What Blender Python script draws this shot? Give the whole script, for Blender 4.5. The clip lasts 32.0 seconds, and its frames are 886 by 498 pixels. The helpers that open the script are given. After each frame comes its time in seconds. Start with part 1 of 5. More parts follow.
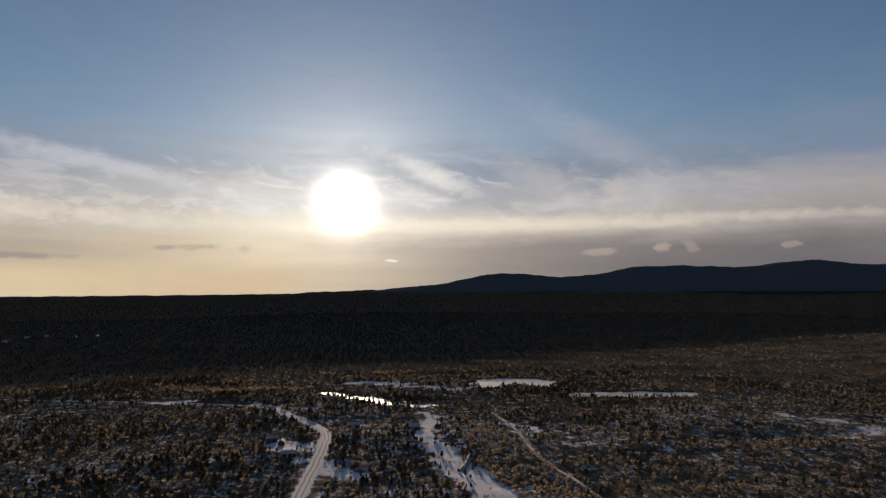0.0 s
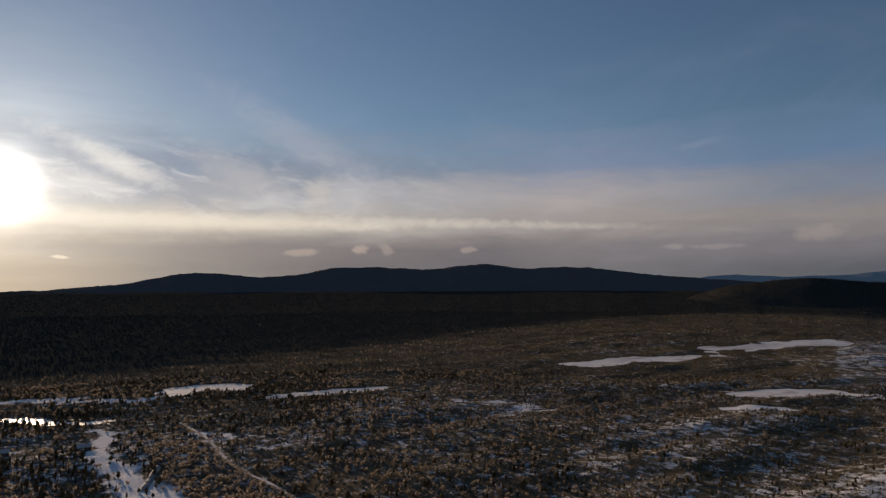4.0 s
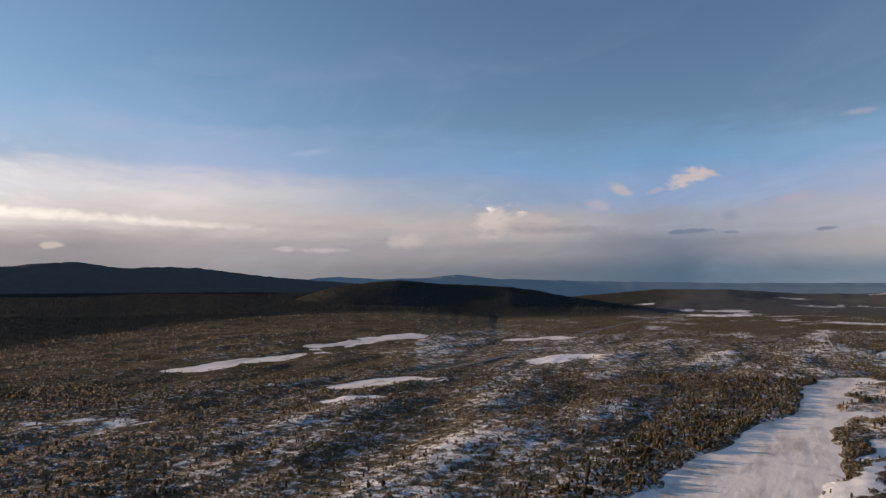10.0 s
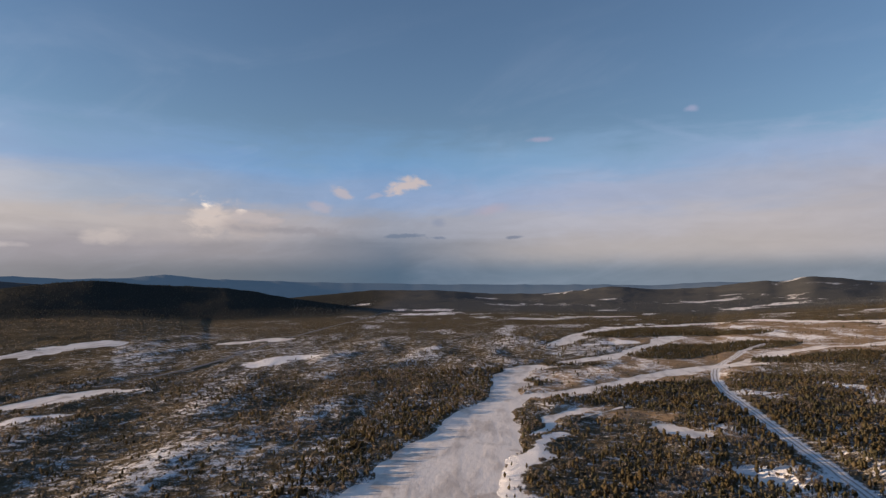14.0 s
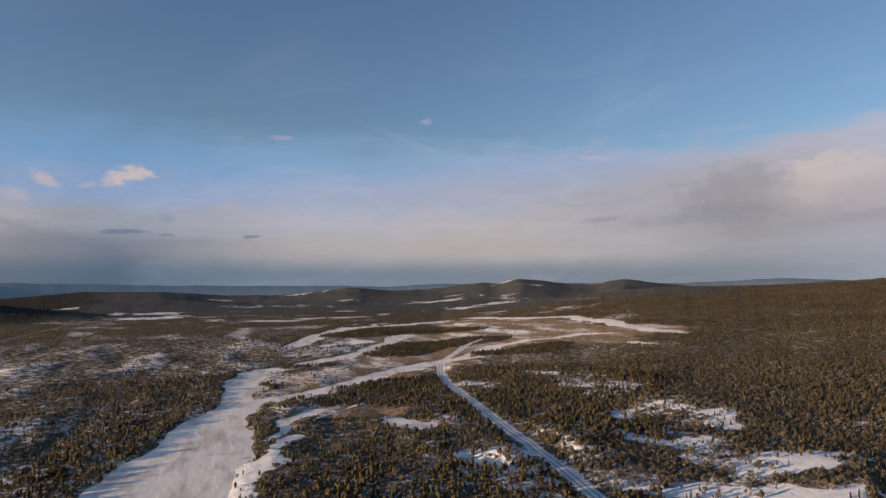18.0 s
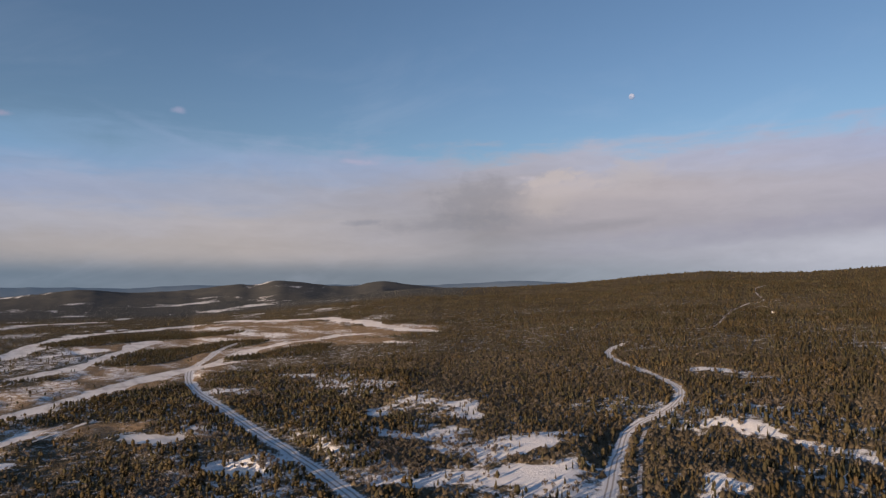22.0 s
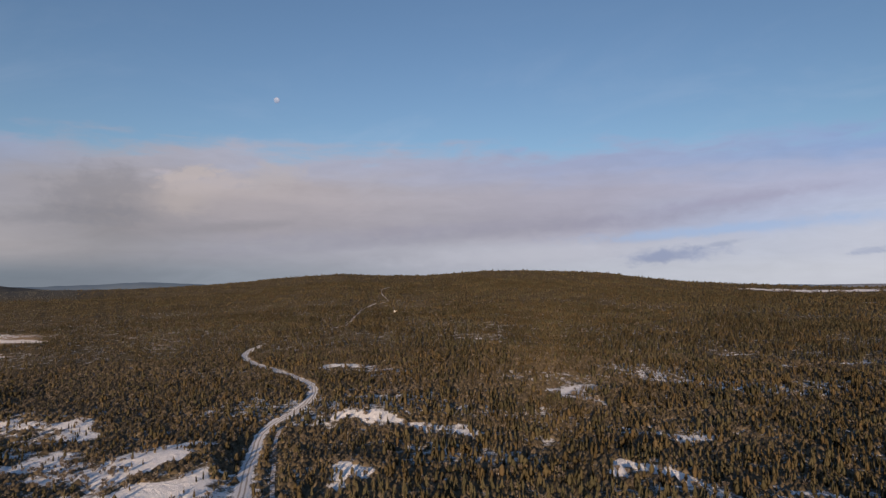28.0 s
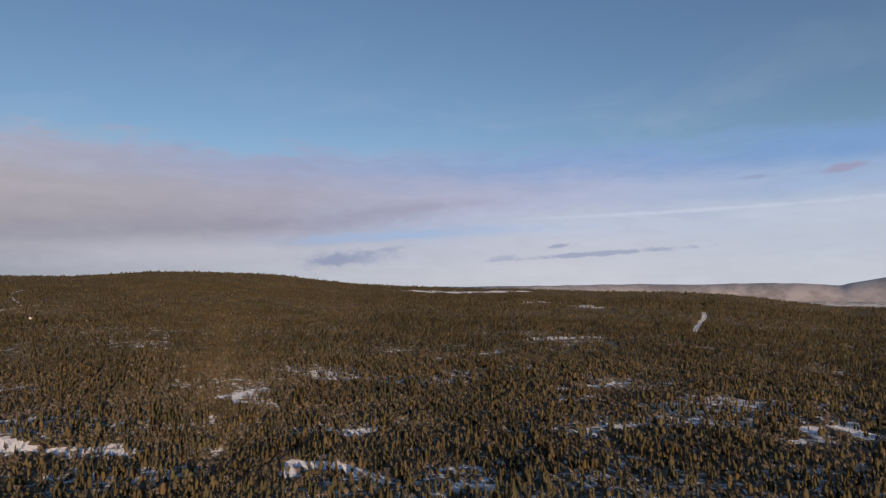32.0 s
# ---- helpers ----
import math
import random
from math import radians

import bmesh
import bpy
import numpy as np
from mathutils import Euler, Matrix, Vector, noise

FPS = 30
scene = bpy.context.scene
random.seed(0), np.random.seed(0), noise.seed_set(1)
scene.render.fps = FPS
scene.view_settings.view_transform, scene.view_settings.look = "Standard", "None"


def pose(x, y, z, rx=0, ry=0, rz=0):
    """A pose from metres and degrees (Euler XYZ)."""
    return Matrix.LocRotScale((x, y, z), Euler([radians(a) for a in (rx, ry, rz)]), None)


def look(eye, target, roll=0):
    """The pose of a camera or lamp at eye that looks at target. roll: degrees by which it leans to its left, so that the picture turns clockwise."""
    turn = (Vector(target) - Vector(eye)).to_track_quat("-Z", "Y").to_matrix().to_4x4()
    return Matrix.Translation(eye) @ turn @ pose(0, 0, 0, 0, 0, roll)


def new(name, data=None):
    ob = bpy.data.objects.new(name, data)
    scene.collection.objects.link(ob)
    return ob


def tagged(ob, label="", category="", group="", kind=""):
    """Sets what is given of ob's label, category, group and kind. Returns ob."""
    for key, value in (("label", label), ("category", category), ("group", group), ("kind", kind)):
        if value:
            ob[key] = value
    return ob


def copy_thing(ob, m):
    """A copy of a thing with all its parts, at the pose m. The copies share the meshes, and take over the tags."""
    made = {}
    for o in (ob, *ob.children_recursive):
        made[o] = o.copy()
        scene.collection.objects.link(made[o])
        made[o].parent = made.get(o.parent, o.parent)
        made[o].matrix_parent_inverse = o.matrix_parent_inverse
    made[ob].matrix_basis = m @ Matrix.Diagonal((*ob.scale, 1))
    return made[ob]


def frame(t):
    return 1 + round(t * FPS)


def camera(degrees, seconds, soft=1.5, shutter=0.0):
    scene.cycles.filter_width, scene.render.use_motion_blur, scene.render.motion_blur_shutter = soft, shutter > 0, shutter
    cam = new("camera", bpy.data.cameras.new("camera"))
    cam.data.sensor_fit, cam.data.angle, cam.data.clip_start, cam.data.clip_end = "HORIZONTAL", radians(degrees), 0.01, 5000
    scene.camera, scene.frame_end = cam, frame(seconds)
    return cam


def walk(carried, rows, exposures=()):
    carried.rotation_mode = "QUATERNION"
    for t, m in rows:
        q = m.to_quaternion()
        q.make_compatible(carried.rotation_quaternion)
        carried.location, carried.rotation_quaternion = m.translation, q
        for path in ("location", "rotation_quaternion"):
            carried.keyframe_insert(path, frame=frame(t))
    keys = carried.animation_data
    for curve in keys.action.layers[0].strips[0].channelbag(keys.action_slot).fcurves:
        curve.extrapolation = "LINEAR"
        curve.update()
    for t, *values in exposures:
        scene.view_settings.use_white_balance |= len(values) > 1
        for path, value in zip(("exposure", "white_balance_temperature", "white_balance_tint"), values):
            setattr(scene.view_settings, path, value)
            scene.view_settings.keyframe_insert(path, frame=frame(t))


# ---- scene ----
EYE = 110.0
cam = camera(69.91, 32.0, 1.35)
# seconds, tilt above level, lean, turn
PATH = [
    (0, 3.53, 0.30, 0.01), (0.5, 3.51, 0.29, -3.50), (1, 3.51, 0.29, -6.74), (1.5, 3.50, 0.30, -9.90),
    (2, 3.49, 0.30, -13.05), (2.5, 3.48, 0.29, -16.49), (3, 3.47, 0.28, -19.92), (3.5, 3.45, 0.28, -23.44),
    (5.5, 3.44, 0.28, -34.58), (6, 3.42, 0.28, -37.55), (6.5, 3.42, 0.28, -40.76), (7, 3.42, 0.27, -44.04),
    (7.5, 3.41, 0.27, -47.06), (8, 3.40, 0.27, -49.78), (8.5, 3.39, 0.28, -52.43), (9, 3.39, 0.28, -55.10),
    (9.5, 3.39, 0.28, -57.94), (10, 3.40, 0.28, -60.63), (10.5, 3.40, 0.29, -63.56), (11, 3.39, 0.30, -66.44),
    (11.5, 3.38, 0.30, -69.31), (12, 3.38, 0.29, -72.04), (12.5, 3.37, 0.28, -75.27), (13, 3.38, 0.28, -79.12),
    (13.5, 3.38, 0.26, -82.38), (14, 3.38, 0.26, -85.51), (14.5, 3.37, 0.27, -88.62), (16.5, 3.37, 0.27, -100.18),
    (17, 3.38, 0.26, -103.12), (17.5, 3.39, 0.25, -105.97), (18, 3.40, 0.24, -108.77), (18.5, 3.42, 0.24, -111.54),
    (19, 3.44, 0.24, -114.15), (19.5, 3.44, 0.25, -116.89), (20, 3.43, 0.28, -119.68), (20.5, 3.43, 0.30, -122.40),
    (21, 3.43, 0.29, -125.04), (21.5, 3.45, 0.26, -127.62), (22, 3.46, 0.25, -130.18), (22.5, 3.47, 0.24, -132.82),
    (23, 3.48, 0.26, -135.55), (23.5, 3.49, 0.26, -138.24), (24, 3.49, 0.27, -140.89), (24.5, 3.48, 0.29, -143.54),
    (25, 3.47, 0.32, -146.13), (25.5, 3.46, 0.36, -148.92), (27.5, 3.46, 0.38, -159.35), (28, 3.46, 0.37, -161.91),
    (28.5, 3.46, 0.37, -164.50), (29, 3.47, 0.37, -167.07), (29.5, 3.47, 0.39, -170.69), (30, 3.49, 0.42, -174.47),
    (30.5, 3.49, 0.43, -178.46), (31, 3.49, 0.44, -182.44), (31.5, 3.47, 0.43, -186.64), (32, 3.46, 0.42, -190.53),
]
walk(cam, [(t, pose(0, 0, EYE, 90 + p, q, a)) for t, p, q, a in PATH], [(0, 0.0), (3, -0.06), (6, 0.46), (9, 0.86), (12, 0.92), (20, 0.84), (32, 0.67)])

# ---------------------------------------------------------------- light
SUN_AZ, SUN_EL = 8.8, 7.7


def heading(az, el):
    a, e = radians(az), radians(el)
    return Vector((-math.sin(a) * math.cos(e), math.cos(a) * math.cos(e), math.sin(e)))


sun_way = heading(SUN_AZ, SUN_EL)
sun = new("sun", bpy.data.lights.new("sun", "SUN"))
sun.data.energy, sun.data.angle, sun.data.color = 4.5, radians(0.6), (1.0, 0.71, 0.46)
sun.matrix_world = look((0, 0, 0), -sun_way)


# ---------------------------------------------------------------- node helpers
class Nodes:
    def __init__(self, tree):
        self.tree = tree
        tree.nodes.clear()

    def put(self, kind):
        return self.tree.nodes.new(kind)

    def link(self, a, b):
        self.tree.links.new(a, b)

    def feed(self, socket, v):
        if isinstance(v, bpy.types.NodeSocket):
            self.link(v, socket)
        else:
            socket.default_value = v

    def math(self, op, a, b=0.0, c=0.0, clamp=False):
        n = self.put("ShaderNodeMath")
        n.operation, n.use_clamp = op, clamp
        for s, v in zip(n.inputs, (a, b, c)):
            self.feed(s, v)
        return n.outputs[0]

    def step(self, v, lo, hi, to_lo=0.0, to_hi=1.0):
        n = self.put("ShaderNodeMapRange")
        n.interpolation_type = "SMOOTHSTEP"
        for s, x in zip(n.inputs, (v, lo, hi, to_lo, to_hi)):
            self.feed(s, x)
        return n.outputs[0]

    def mix(self, f, a, b, kind="MIX"):
        n = self.put("ShaderNodeMix")
        n.data_type, n.blend_type = "RGBA", kind
        self.feed(n.inputs["Factor"], f)
        for s, v in zip([s for s in n.inputs if s.type == "RGBA"], (a, b)):
            self.feed(s, (*v, 1) if isinstance(v, tuple) and len(v) == 3 else v)
        return [o for o in n.outputs if o.type == "RGBA"][0]

    def noise(self, vec, scale, detail=4, rough=0.55, warp=0.0):
        n = self.put("ShaderNodeTexNoise")
        if vec is not None:
            self.link(vec, n.inputs["Vector"])
        n.inputs["Scale"].default_value, n.inputs["Detail"].default_value = scale, detail
        n.inputs["Roughness"].default_value, n.inputs["Distortion"].default_value = rough, warp
        return n.outputs["Fac"]

    def ramp(self, f, stops):
        n = self.put("ShaderNodeValToRGB")
        e = n.color_ramp.elements
        while len(e) > 1:
            e.remove(e[-1])
        for i, (p, c) in enumerate(stops):
            s = e[0] if i == 0 else e.new(p)
            s.position, s.color = p, (*c, 1) if len(c) == 3 else c
        self.feed(n.inputs[0], f)
        return n.outputs[0]

    def xyz(self, x, y, z):
        n = self.put("ShaderNodeCombineXYZ")
        for s, v in zip(n.inputs, (x, y, z)):
            self.feed(s, v)
        return n.outputs[0]


def srgb(r, g, b):
    return tuple((c / 255 / 12.92) if c < 10 else ((c / 255 + 0.055) / 1.055) ** 2.4 for c in (r, g, b))


# ---------------------------------------------------------------- sky
world = bpy.data.worlds.new("sky")
world.use_nodes = True
scene.world = world
W = Nodes(world.node_tree)
way = W.put("ShaderNodeTexCoord").outputs["Generated"]
sep = W.put("ShaderNodeSeparateXYZ")
W.link(way, sep.inputs[0])
el = W.math("MULTIPLY", W.math("ARCSINE", sep.outputs[2]), 57.2958)
az = W.math("MULTIPLY", W.math("ARCTAN2", W.math("MULTIPLY", sep.outputs[0], -1.0), sep.outputs[1]), 57.2958)
az = W.math("SUBTRACT", az, W.math("MULTIPLY", W.math("GREATER_THAN", az, 110.0), 360.0))
turn = W.math("DIVIDE", W.math("ADD", az, 250.0), 360.0)
clear = W.put("ShaderNodeTexSky")
clear.sky_type, clear.sun_disc = "NISHITA", False
clear.sun_elevation, clear.sun_rotation = radians(SUN_EL), radians(-SUN_AZ)
clear.altitude, clear.air_density, clear.dust_density, clear.ozone_density = 300, 1.0, 0.2, 1.6
clear_light = W.mix(1.0, clear.outputs[0], (0.094, 0.100, 0.118), "MULTIPLY")

# clouds: a stratus belt round the horizon, its light by bearing at five heights
def belt(rows):
    return W.ramp(turn, sorted(((a + 250) / 360, c) for a, c in rows))


haze = belt([(-249, (0.493, 0.519, 0.587)), (-220, (0.493, 0.519, 0.587)), (-201, (0.521, 0.531, 0.587)), (-189, (0.491, 0.506, 0.566)), (-175, (0.430, 0.449, 0.510)), (-160, (0.324, 0.337, 0.388)), (-143, (0.223, 0.251, 0.292)), (-134, (0.183, 0.207, 0.245)), (-127, (0.171, 0.198, 0.234)), (-113, (0.156, 0.184, 0.222)), (-96, (0.136, 0.176, 0.226)), (-81, (0.072, 0.112, 0.164)), (-68, (0.119, 0.138, 0.167)), (-55, (0.181, 0.181, 0.198)), (-38, (0.244, 0.229, 0.237)), (-30, (0.220, 0.203, 0.211)), (-18, (0.271, 0.239, 0.234)), (-3.4, (0.424, 0.365, 0.321)), (16, (0.849, 0.635, 0.394)), (33, (1.016, 0.804, 0.523)), (70, (1.016, 0.804, 0.523)), (109, (0.491, 0.519, 0.579))])
foot = belt([(-249, (0.465, 0.508, 0.600)), (-220, (0.465, 0.508, 0.600)), (-201, (0.493, 0.508, 0.587)), (-189, (0.442, 0.467, 0.554)), (-175, (0.441, 0.449, 0.522)), (-160, (0.356, 0.359, 0.412)), (-143, (0.299, 0.298, 0.341)), (-134, (0.272, 0.267, 0.290)), (-127, (0.332, 0.313, 0.330)), (-113, (0.361, 0.328, 0.324)), (-96, (0.325, 0.302, 0.306)), (-81, (0.137, 0.162, 0.210)), (-68, (0.242, 0.228, 0.244)), (-55, (0.268, 0.248, 0.268)), (-38, (0.305, 0.276, 0.284)), (-30, (0.237, 0.215, 0.228)), (-18, (0.300, 0.261, 0.261)), (-3.4, (0.437, 0.376, 0.343)), (16, (1.016, 0.831, 0.589)), (33, (0.675, 0.559, 0.437)), (70, (0.675, 0.559, 0.437)), (109, (0.463, 0.508, 0.592))])
body = belt([(-249, (0.453, 0.508, 0.613)), (-220, (0.453, 0.508, 0.613)), (-201, (0.453, 0.496, 0.613)), (-189, (0.385, 0.430, 0.572)), (-175, (0.338, 0.328, 0.403)), (-160, (0.329, 0.315, 0.360)), (-143, (0.324, 0.302, 0.331)), (-134, (0.250, 0.238, 0.256)), (-127, (0.314, 0.300, 0.326)), (-113, (0.380, 0.354, 0.369)), (-96, (0.346, 0.346, 0.398)), (-81, (0.242, 0.260, 0.315)), (-68, (0.346, 0.310, 0.310)), (-55, (0.384, 0.350, 0.346)), (-38, (0.491, 0.435, 0.414)), (-30, (0.489, 0.437, 0.424)), (-18, (0.691, 0.622, 0.557)), (-3.4, (0.943, 0.824, 0.683)), (16, (1.071, 0.952, 0.756)), (33, (0.764, 0.683, 0.586)), (70, (0.764, 0.683, 0.586)), (109, (0.452, 0.508, 0.605))])
crest = belt([(-249, (0.318, 0.410, 0.587)), (-220, (0.318, 0.410, 0.587)), (-201, (0.386, 0.421, 0.574)), (-189, (0.382, 0.394, 0.519)), (-175, (0.361, 0.351, 0.433)), (-160, (0.365, 0.345, 0.392)), (-143, (0.392, 0.349, 0.359)), (-134, (0.313, 0.291, 0.307)), (-127, (0.313, 0.303, 0.342)), (-113, (0.306, 0.325, 0.402)), (-96, (0.278, 0.325, 0.451)), (-81, (0.193, 0.278, 0.438)), (-68, (0.209, 0.278, 0.403)), (-55, (0.299, 0.335, 0.410)), (-38, (0.568, 0.514, 0.508)), (-30, (0.544, 0.523, 0.544)), (-18, (0.560, 0.553, 0.573)), (-3.4, (0.508, 0.521, 0.573)), (16, (0.733, 0.718, 0.710)), (33, (0.614, 0.607, 0.629)), (70, (0.614, 0.607, 0.629)), (109, (0.316, 0.410, 0.579))])
fringe = belt([(-249, (0.184, 0.316, 0.556)), (-220, (0.184, 0.316, 0.556)), (-201, (0.229, 0.334, 0.556)), (-189, (0.263, 0.347, 0.542)), (-175, (0.308, 0.351, 0.510)), (-160, (0.347, 0.364, 0.475)), (-143, (0.359, 0.368, 0.452)), (-134, (0.338, 0.332, 0.387)), (-127, (0.280, 0.324, 0.446)), (-113, (0.231, 0.309, 0.457)), (-96, (0.177, 0.297, 0.461)), (-81, (0.137, 0.260, 0.438)), (-68, (0.154, 0.271, 0.463)), (-55, (0.188, 0.280, 0.441)), (-38, (0.305, 0.364, 0.520)), (-30, (0.270, 0.346, 0.476)), (-18, (0.306, 0.365, 0.471)), (-3.4, (0.292, 0.365, 0.495)), (16, (0.477, 0.514, 0.594)), (33, (0.339, 0.391, 0.495)), (70, (0.339, 0.391, 0.495)), (109, (0.184, 0.316, 0.549))])
puff = W.noise(W.xyz(W.math("MULTIPLY", az, 0.05), W.math("MULTIPLY", el, 0.17), 0.0), 2.4, 7, 0.58, 0.5)
strata = W.noise(W.xyz(W.math("MULTIPLY", az, 0.03), W.math("MULTIPLY", el, 0.35), 4.0), 2.0, 6, 0.55, 0.4)
fret = W.noise(W.xyz(W.math("MULTIPLY", az, 0.12), W.math("MULTIPLY", el, 0.42), 1.0), 2.2, 7, 0.58, 0.7)
uneven = W.math("ADD", W.math("MULTIPLY", W.math("SUBTRACT", puff, 0.5), 3.0), W.math("MULTIPLY", W.math("SUBTRACT", strata, 0.5), 1.6))
lift = W.math("ADD", el, W.math("MULTIPLY", uneven, W.step(el, 1.0, 6.0)))
sky = haze
for lo, hi, layer in ((1.0, 3.3, foot), (3.3, 5.5, body), (5.5, 8.0, crest), (8.0, 11.0, fringe)):
    sky = W.mix(W.step(lift, lo, hi), sky, layer)
relief = W.math("ADD", 0.86, W.math("ADD", W.math("MULTIPLY", strata, 0.10), W.math("MULTIPLY", fret, 0.18)))
sky = W.mix(1.0, sky, W.xyz(relief, relief, relief), "MULTIPLY")
rim = W.math("ADD", W.math("ADD", el, W.math("MULTIPLY", uneven, 1.5)), W.math("MULTIPLY", W.math("SUBTRACT", fret, 0.5), 2.5))
rim_lo, rim_hi = W.step(az, -95.0, -125.0, 9.6, 10.8), W.step(az, -95.0, -125.0, 15.0, 13.2)
sky = W.mix(W.step(rim, rim_lo, rim_hi), sky, clear_light)
# thin high veil
veil = W.step(W.noise(W.xyz(W.math("MULTIPLY", az, 0.03), W.math("ADD", W.math("MULTIPLY", el, 0.08), W.math("MULTIPLY", az, 0.012)), 9.0), 2.0, 6, 0.6, 0.8), 0.46, 0.8)
veil = W.math("MULTIPLY", W.math("MULTIPLY", veil, W.step(el, 27.0, 9.0)), 0.15)
sky = W.mix(veil, sky, srgb(190, 194, 212))
# how far from the sun
vm = W.put("ShaderNodeVectorMath")
vm.operation = "DOT_PRODUCT"
W.link(way, vm.inputs[0])
vm.inputs[1].default_value = sun_way
ang = W.math("MULTIPLY", W.math("ARCCOSINE", W.math("MINIMUM", vm.outputs["Value"], 1.0)), 57.2958)
# rippled patches beside the sun
ripple = W.noise(W.xyz(W.math("MULTIPLY", az, 0.42), W.math("ADD", W.math("MULTIPLY", el, 1.1), W.math("MULTIPLY", az, 0.10)), 6.0), 1.3, 5, 0.6, 0.5)
ripple = W.math("MULTIPLY", W.step(ripple, 0.47, 0.62), W.math("MULTIPLY", W.math("MULTIPLY", W.step(az, 13.0, 20.0), W.step(az, 60.0, 46.0)), W.math("MULTIPLY", W.step(el, 4.6, 5.6), W.step(el, 8.8, 7.0))))
sky = W.mix(W.math("MULTIPLY", ripple, 0.5), sky, (1.06, 0.97, 0.86))
curl = W.noise(W.xyz(W.math("MULTIPLY", az, 0.10), W.math("ADD", W.math("MULTIPLY", el, 0.30), W.math("MULTIPLY", az, -0.03)), 6.0), 2.2, 7, 0.6, 0.9)
wisp = W.math("MULTIPLY", W.math("MULTIPLY", W.step(curl, 0.47, 0.70), W.step(ang, 44.0, 10.0)), W.math("MULTIPLY", W.step(el, 13.0, 9.0), W.step(el, 5.0, 6.5)))
sky = W.mix(W.math("MULTIPLY", wisp, 0.5), sky, (1.10, 1.06, 1.02))

# single clouds and streaks: bearing, height, width, thickness, slope, softness, strength, light
rag = W.math("MULTIPLY", W.math("SUBTRACT", W.noise(W.xyz(az, W.math("MULTIPLY", el, 2.2), 2.0), 0.35, 4, 0.5, 0.3), 0.5), 1.6)
rag = W.math("ADD", rag, W.math("MULTIPLY", W.math("SUBTRACT", W.noise(W.xyz(az, W.math("MULTIPLY", el, 1.7), 5.0), 0.75, 5, 0.55, 0.4), 0.5), 2.4))


def cloud(a, e, w, h, slope, soft, strength, light):
    global sky
    here = W.put("ShaderNodeMapping")
    here.vector_type = "TEXTURE"
    W.link(W.xyz(az, el, W.math("MULTIPLY", sky, 1e-6)), here.inputs["Vector"])
    here.inputs["Location"].default_value = (a, e, 0)
    here.inputs["Rotation"].default_value = (0, 0, radians(slope))
    here.inputs["Scale"].default_value = (w / 2, h / 2, 1)
    far = W.put("ShaderNodeVectorMath")
    far.operation = "LENGTH"
    W.link(here.outputs[0], far.inputs[0])
    m = W.step(W.math("MULTIPLY_ADD", rag, 1.3 - 0.8 * soft, far.outputs["Value"]), 1.15 + 0.35 * soft, 0.65 - 0.6 * soft)
    sky = W.mix(W.math("MULTIPLY", m, strength), sky, light)


cloud(28.1, 10.04, 17.2, 1.51, 10, 1, 0.50, (0.975, 0.955, 1.016))
cloud(33.1, 10.34, 8.0, 1.10, 8, 1, 0.35, (0.849, 0.859, 0.936))
cloud(1.2, 10.30, 9.3, 1.81, 22, 1, 0.65, (1.190, 1.123, 1.037))
cloud(2.5, 8.17, 6.2, 2.13, 12, 1, 0.42, (1.058, 1.016, 0.996))
cloud(-17.8, 8.18, 7.5, 4.06, -6, 1, 0.40, (0.859, 0.822, 0.831))
cloud(-11.5, 7.65, 5.9, 1.49, -10, 1, 0.45, (0.859, 0.831, 0.859))
cloud(17.1, 8.14, 7.0, 2.43, 6, 1, 0.45, (1.058, 1.016, 0.986))
cloud(34.1, 6.19, 6.4, 2.11, 2, 0.8, 0.55, (1.079, 0.965, 0.822))
cloud(26.4, 5.81, 11.5, 1.28, 4, 0.8, 0.50, (1.079, 0.965, 0.804))
cloud(-5.9, 5.66, 43.5, 1.22, 0, 1, 0.55, (1.282, 1.134, 0.926))
cloud(33.6, 2.64, 7.1, 0.55, 0, 0.7, 0.70, (0.424, 0.365, 0.348))
cloud(23.8, 3.44, 1.6, 0.42, 0, 0.6, 0.60, (0.424, 0.376, 0.354))
cloud(21.0, 3.59, 3.3, 0.57, 0, 0.6, 0.70, (0.412, 0.365, 0.343))
cloud(17.4, 3.51, 1.1, 0.78, 0, 0.8, 0.45, (0.559, 0.476, 0.412))
cloud(11.3, 3.67, 3.1, 0.70, 0, 0.8, 0.40, (0.716, 0.559, 0.424))
cloud(32.9, 3.69, 5.4, 0.43, 0, 0.9, 0.40, (0.619, 0.545, 0.476))
cloud(3.3, 3.18, 8.7, 1.53, 2, 1, 0.35, (0.437, 0.382, 0.365))
cloud(-3.4, 4.32, 12.2, 0.82, -2, 1, 0.40, (0.596, 0.503, 0.424))
cloud(4.5, 2.47, 1.3, 0.25, 4, 0.4, 0.80, (1.212, 1.016, 0.759))
cloud(-13.9, 3.11, 3.3, 0.64, -3, 0.5, 0.41, (0.822, 0.651, 0.538))
cloud(-18.9, 3.44, 1.8, 0.82, -3, 0.4, 0.46, (0.868, 0.691, 0.574))
cloud(-21.4, 3.51, 1.4, 0.95, 20, 0.5, 0.35, (0.759, 0.604, 0.510))
cloud(-28.8, 3.31, 2.1, 0.54, 0, 0.4, 0.41, (0.733, 0.589, 0.510))
cloud(-28.3, 4.00, 0.9, 0.22, 10, 0.5, 0.22, (0.596, 0.489, 0.456))
cloud(-22.6, 1.78, 34.3, 1.89, 0, 1, 0.30, (0.209, 0.189, 0.205))
cloud(-15.4, 8.28, 2.6, 2.82, 30, 0.9, 0.50, (0.834, 0.756, 0.690))
cloud(-12.0, 6.48, 2.3, 0.92, 0, 0.7, 0.50, (0.843, 0.764, 0.690))
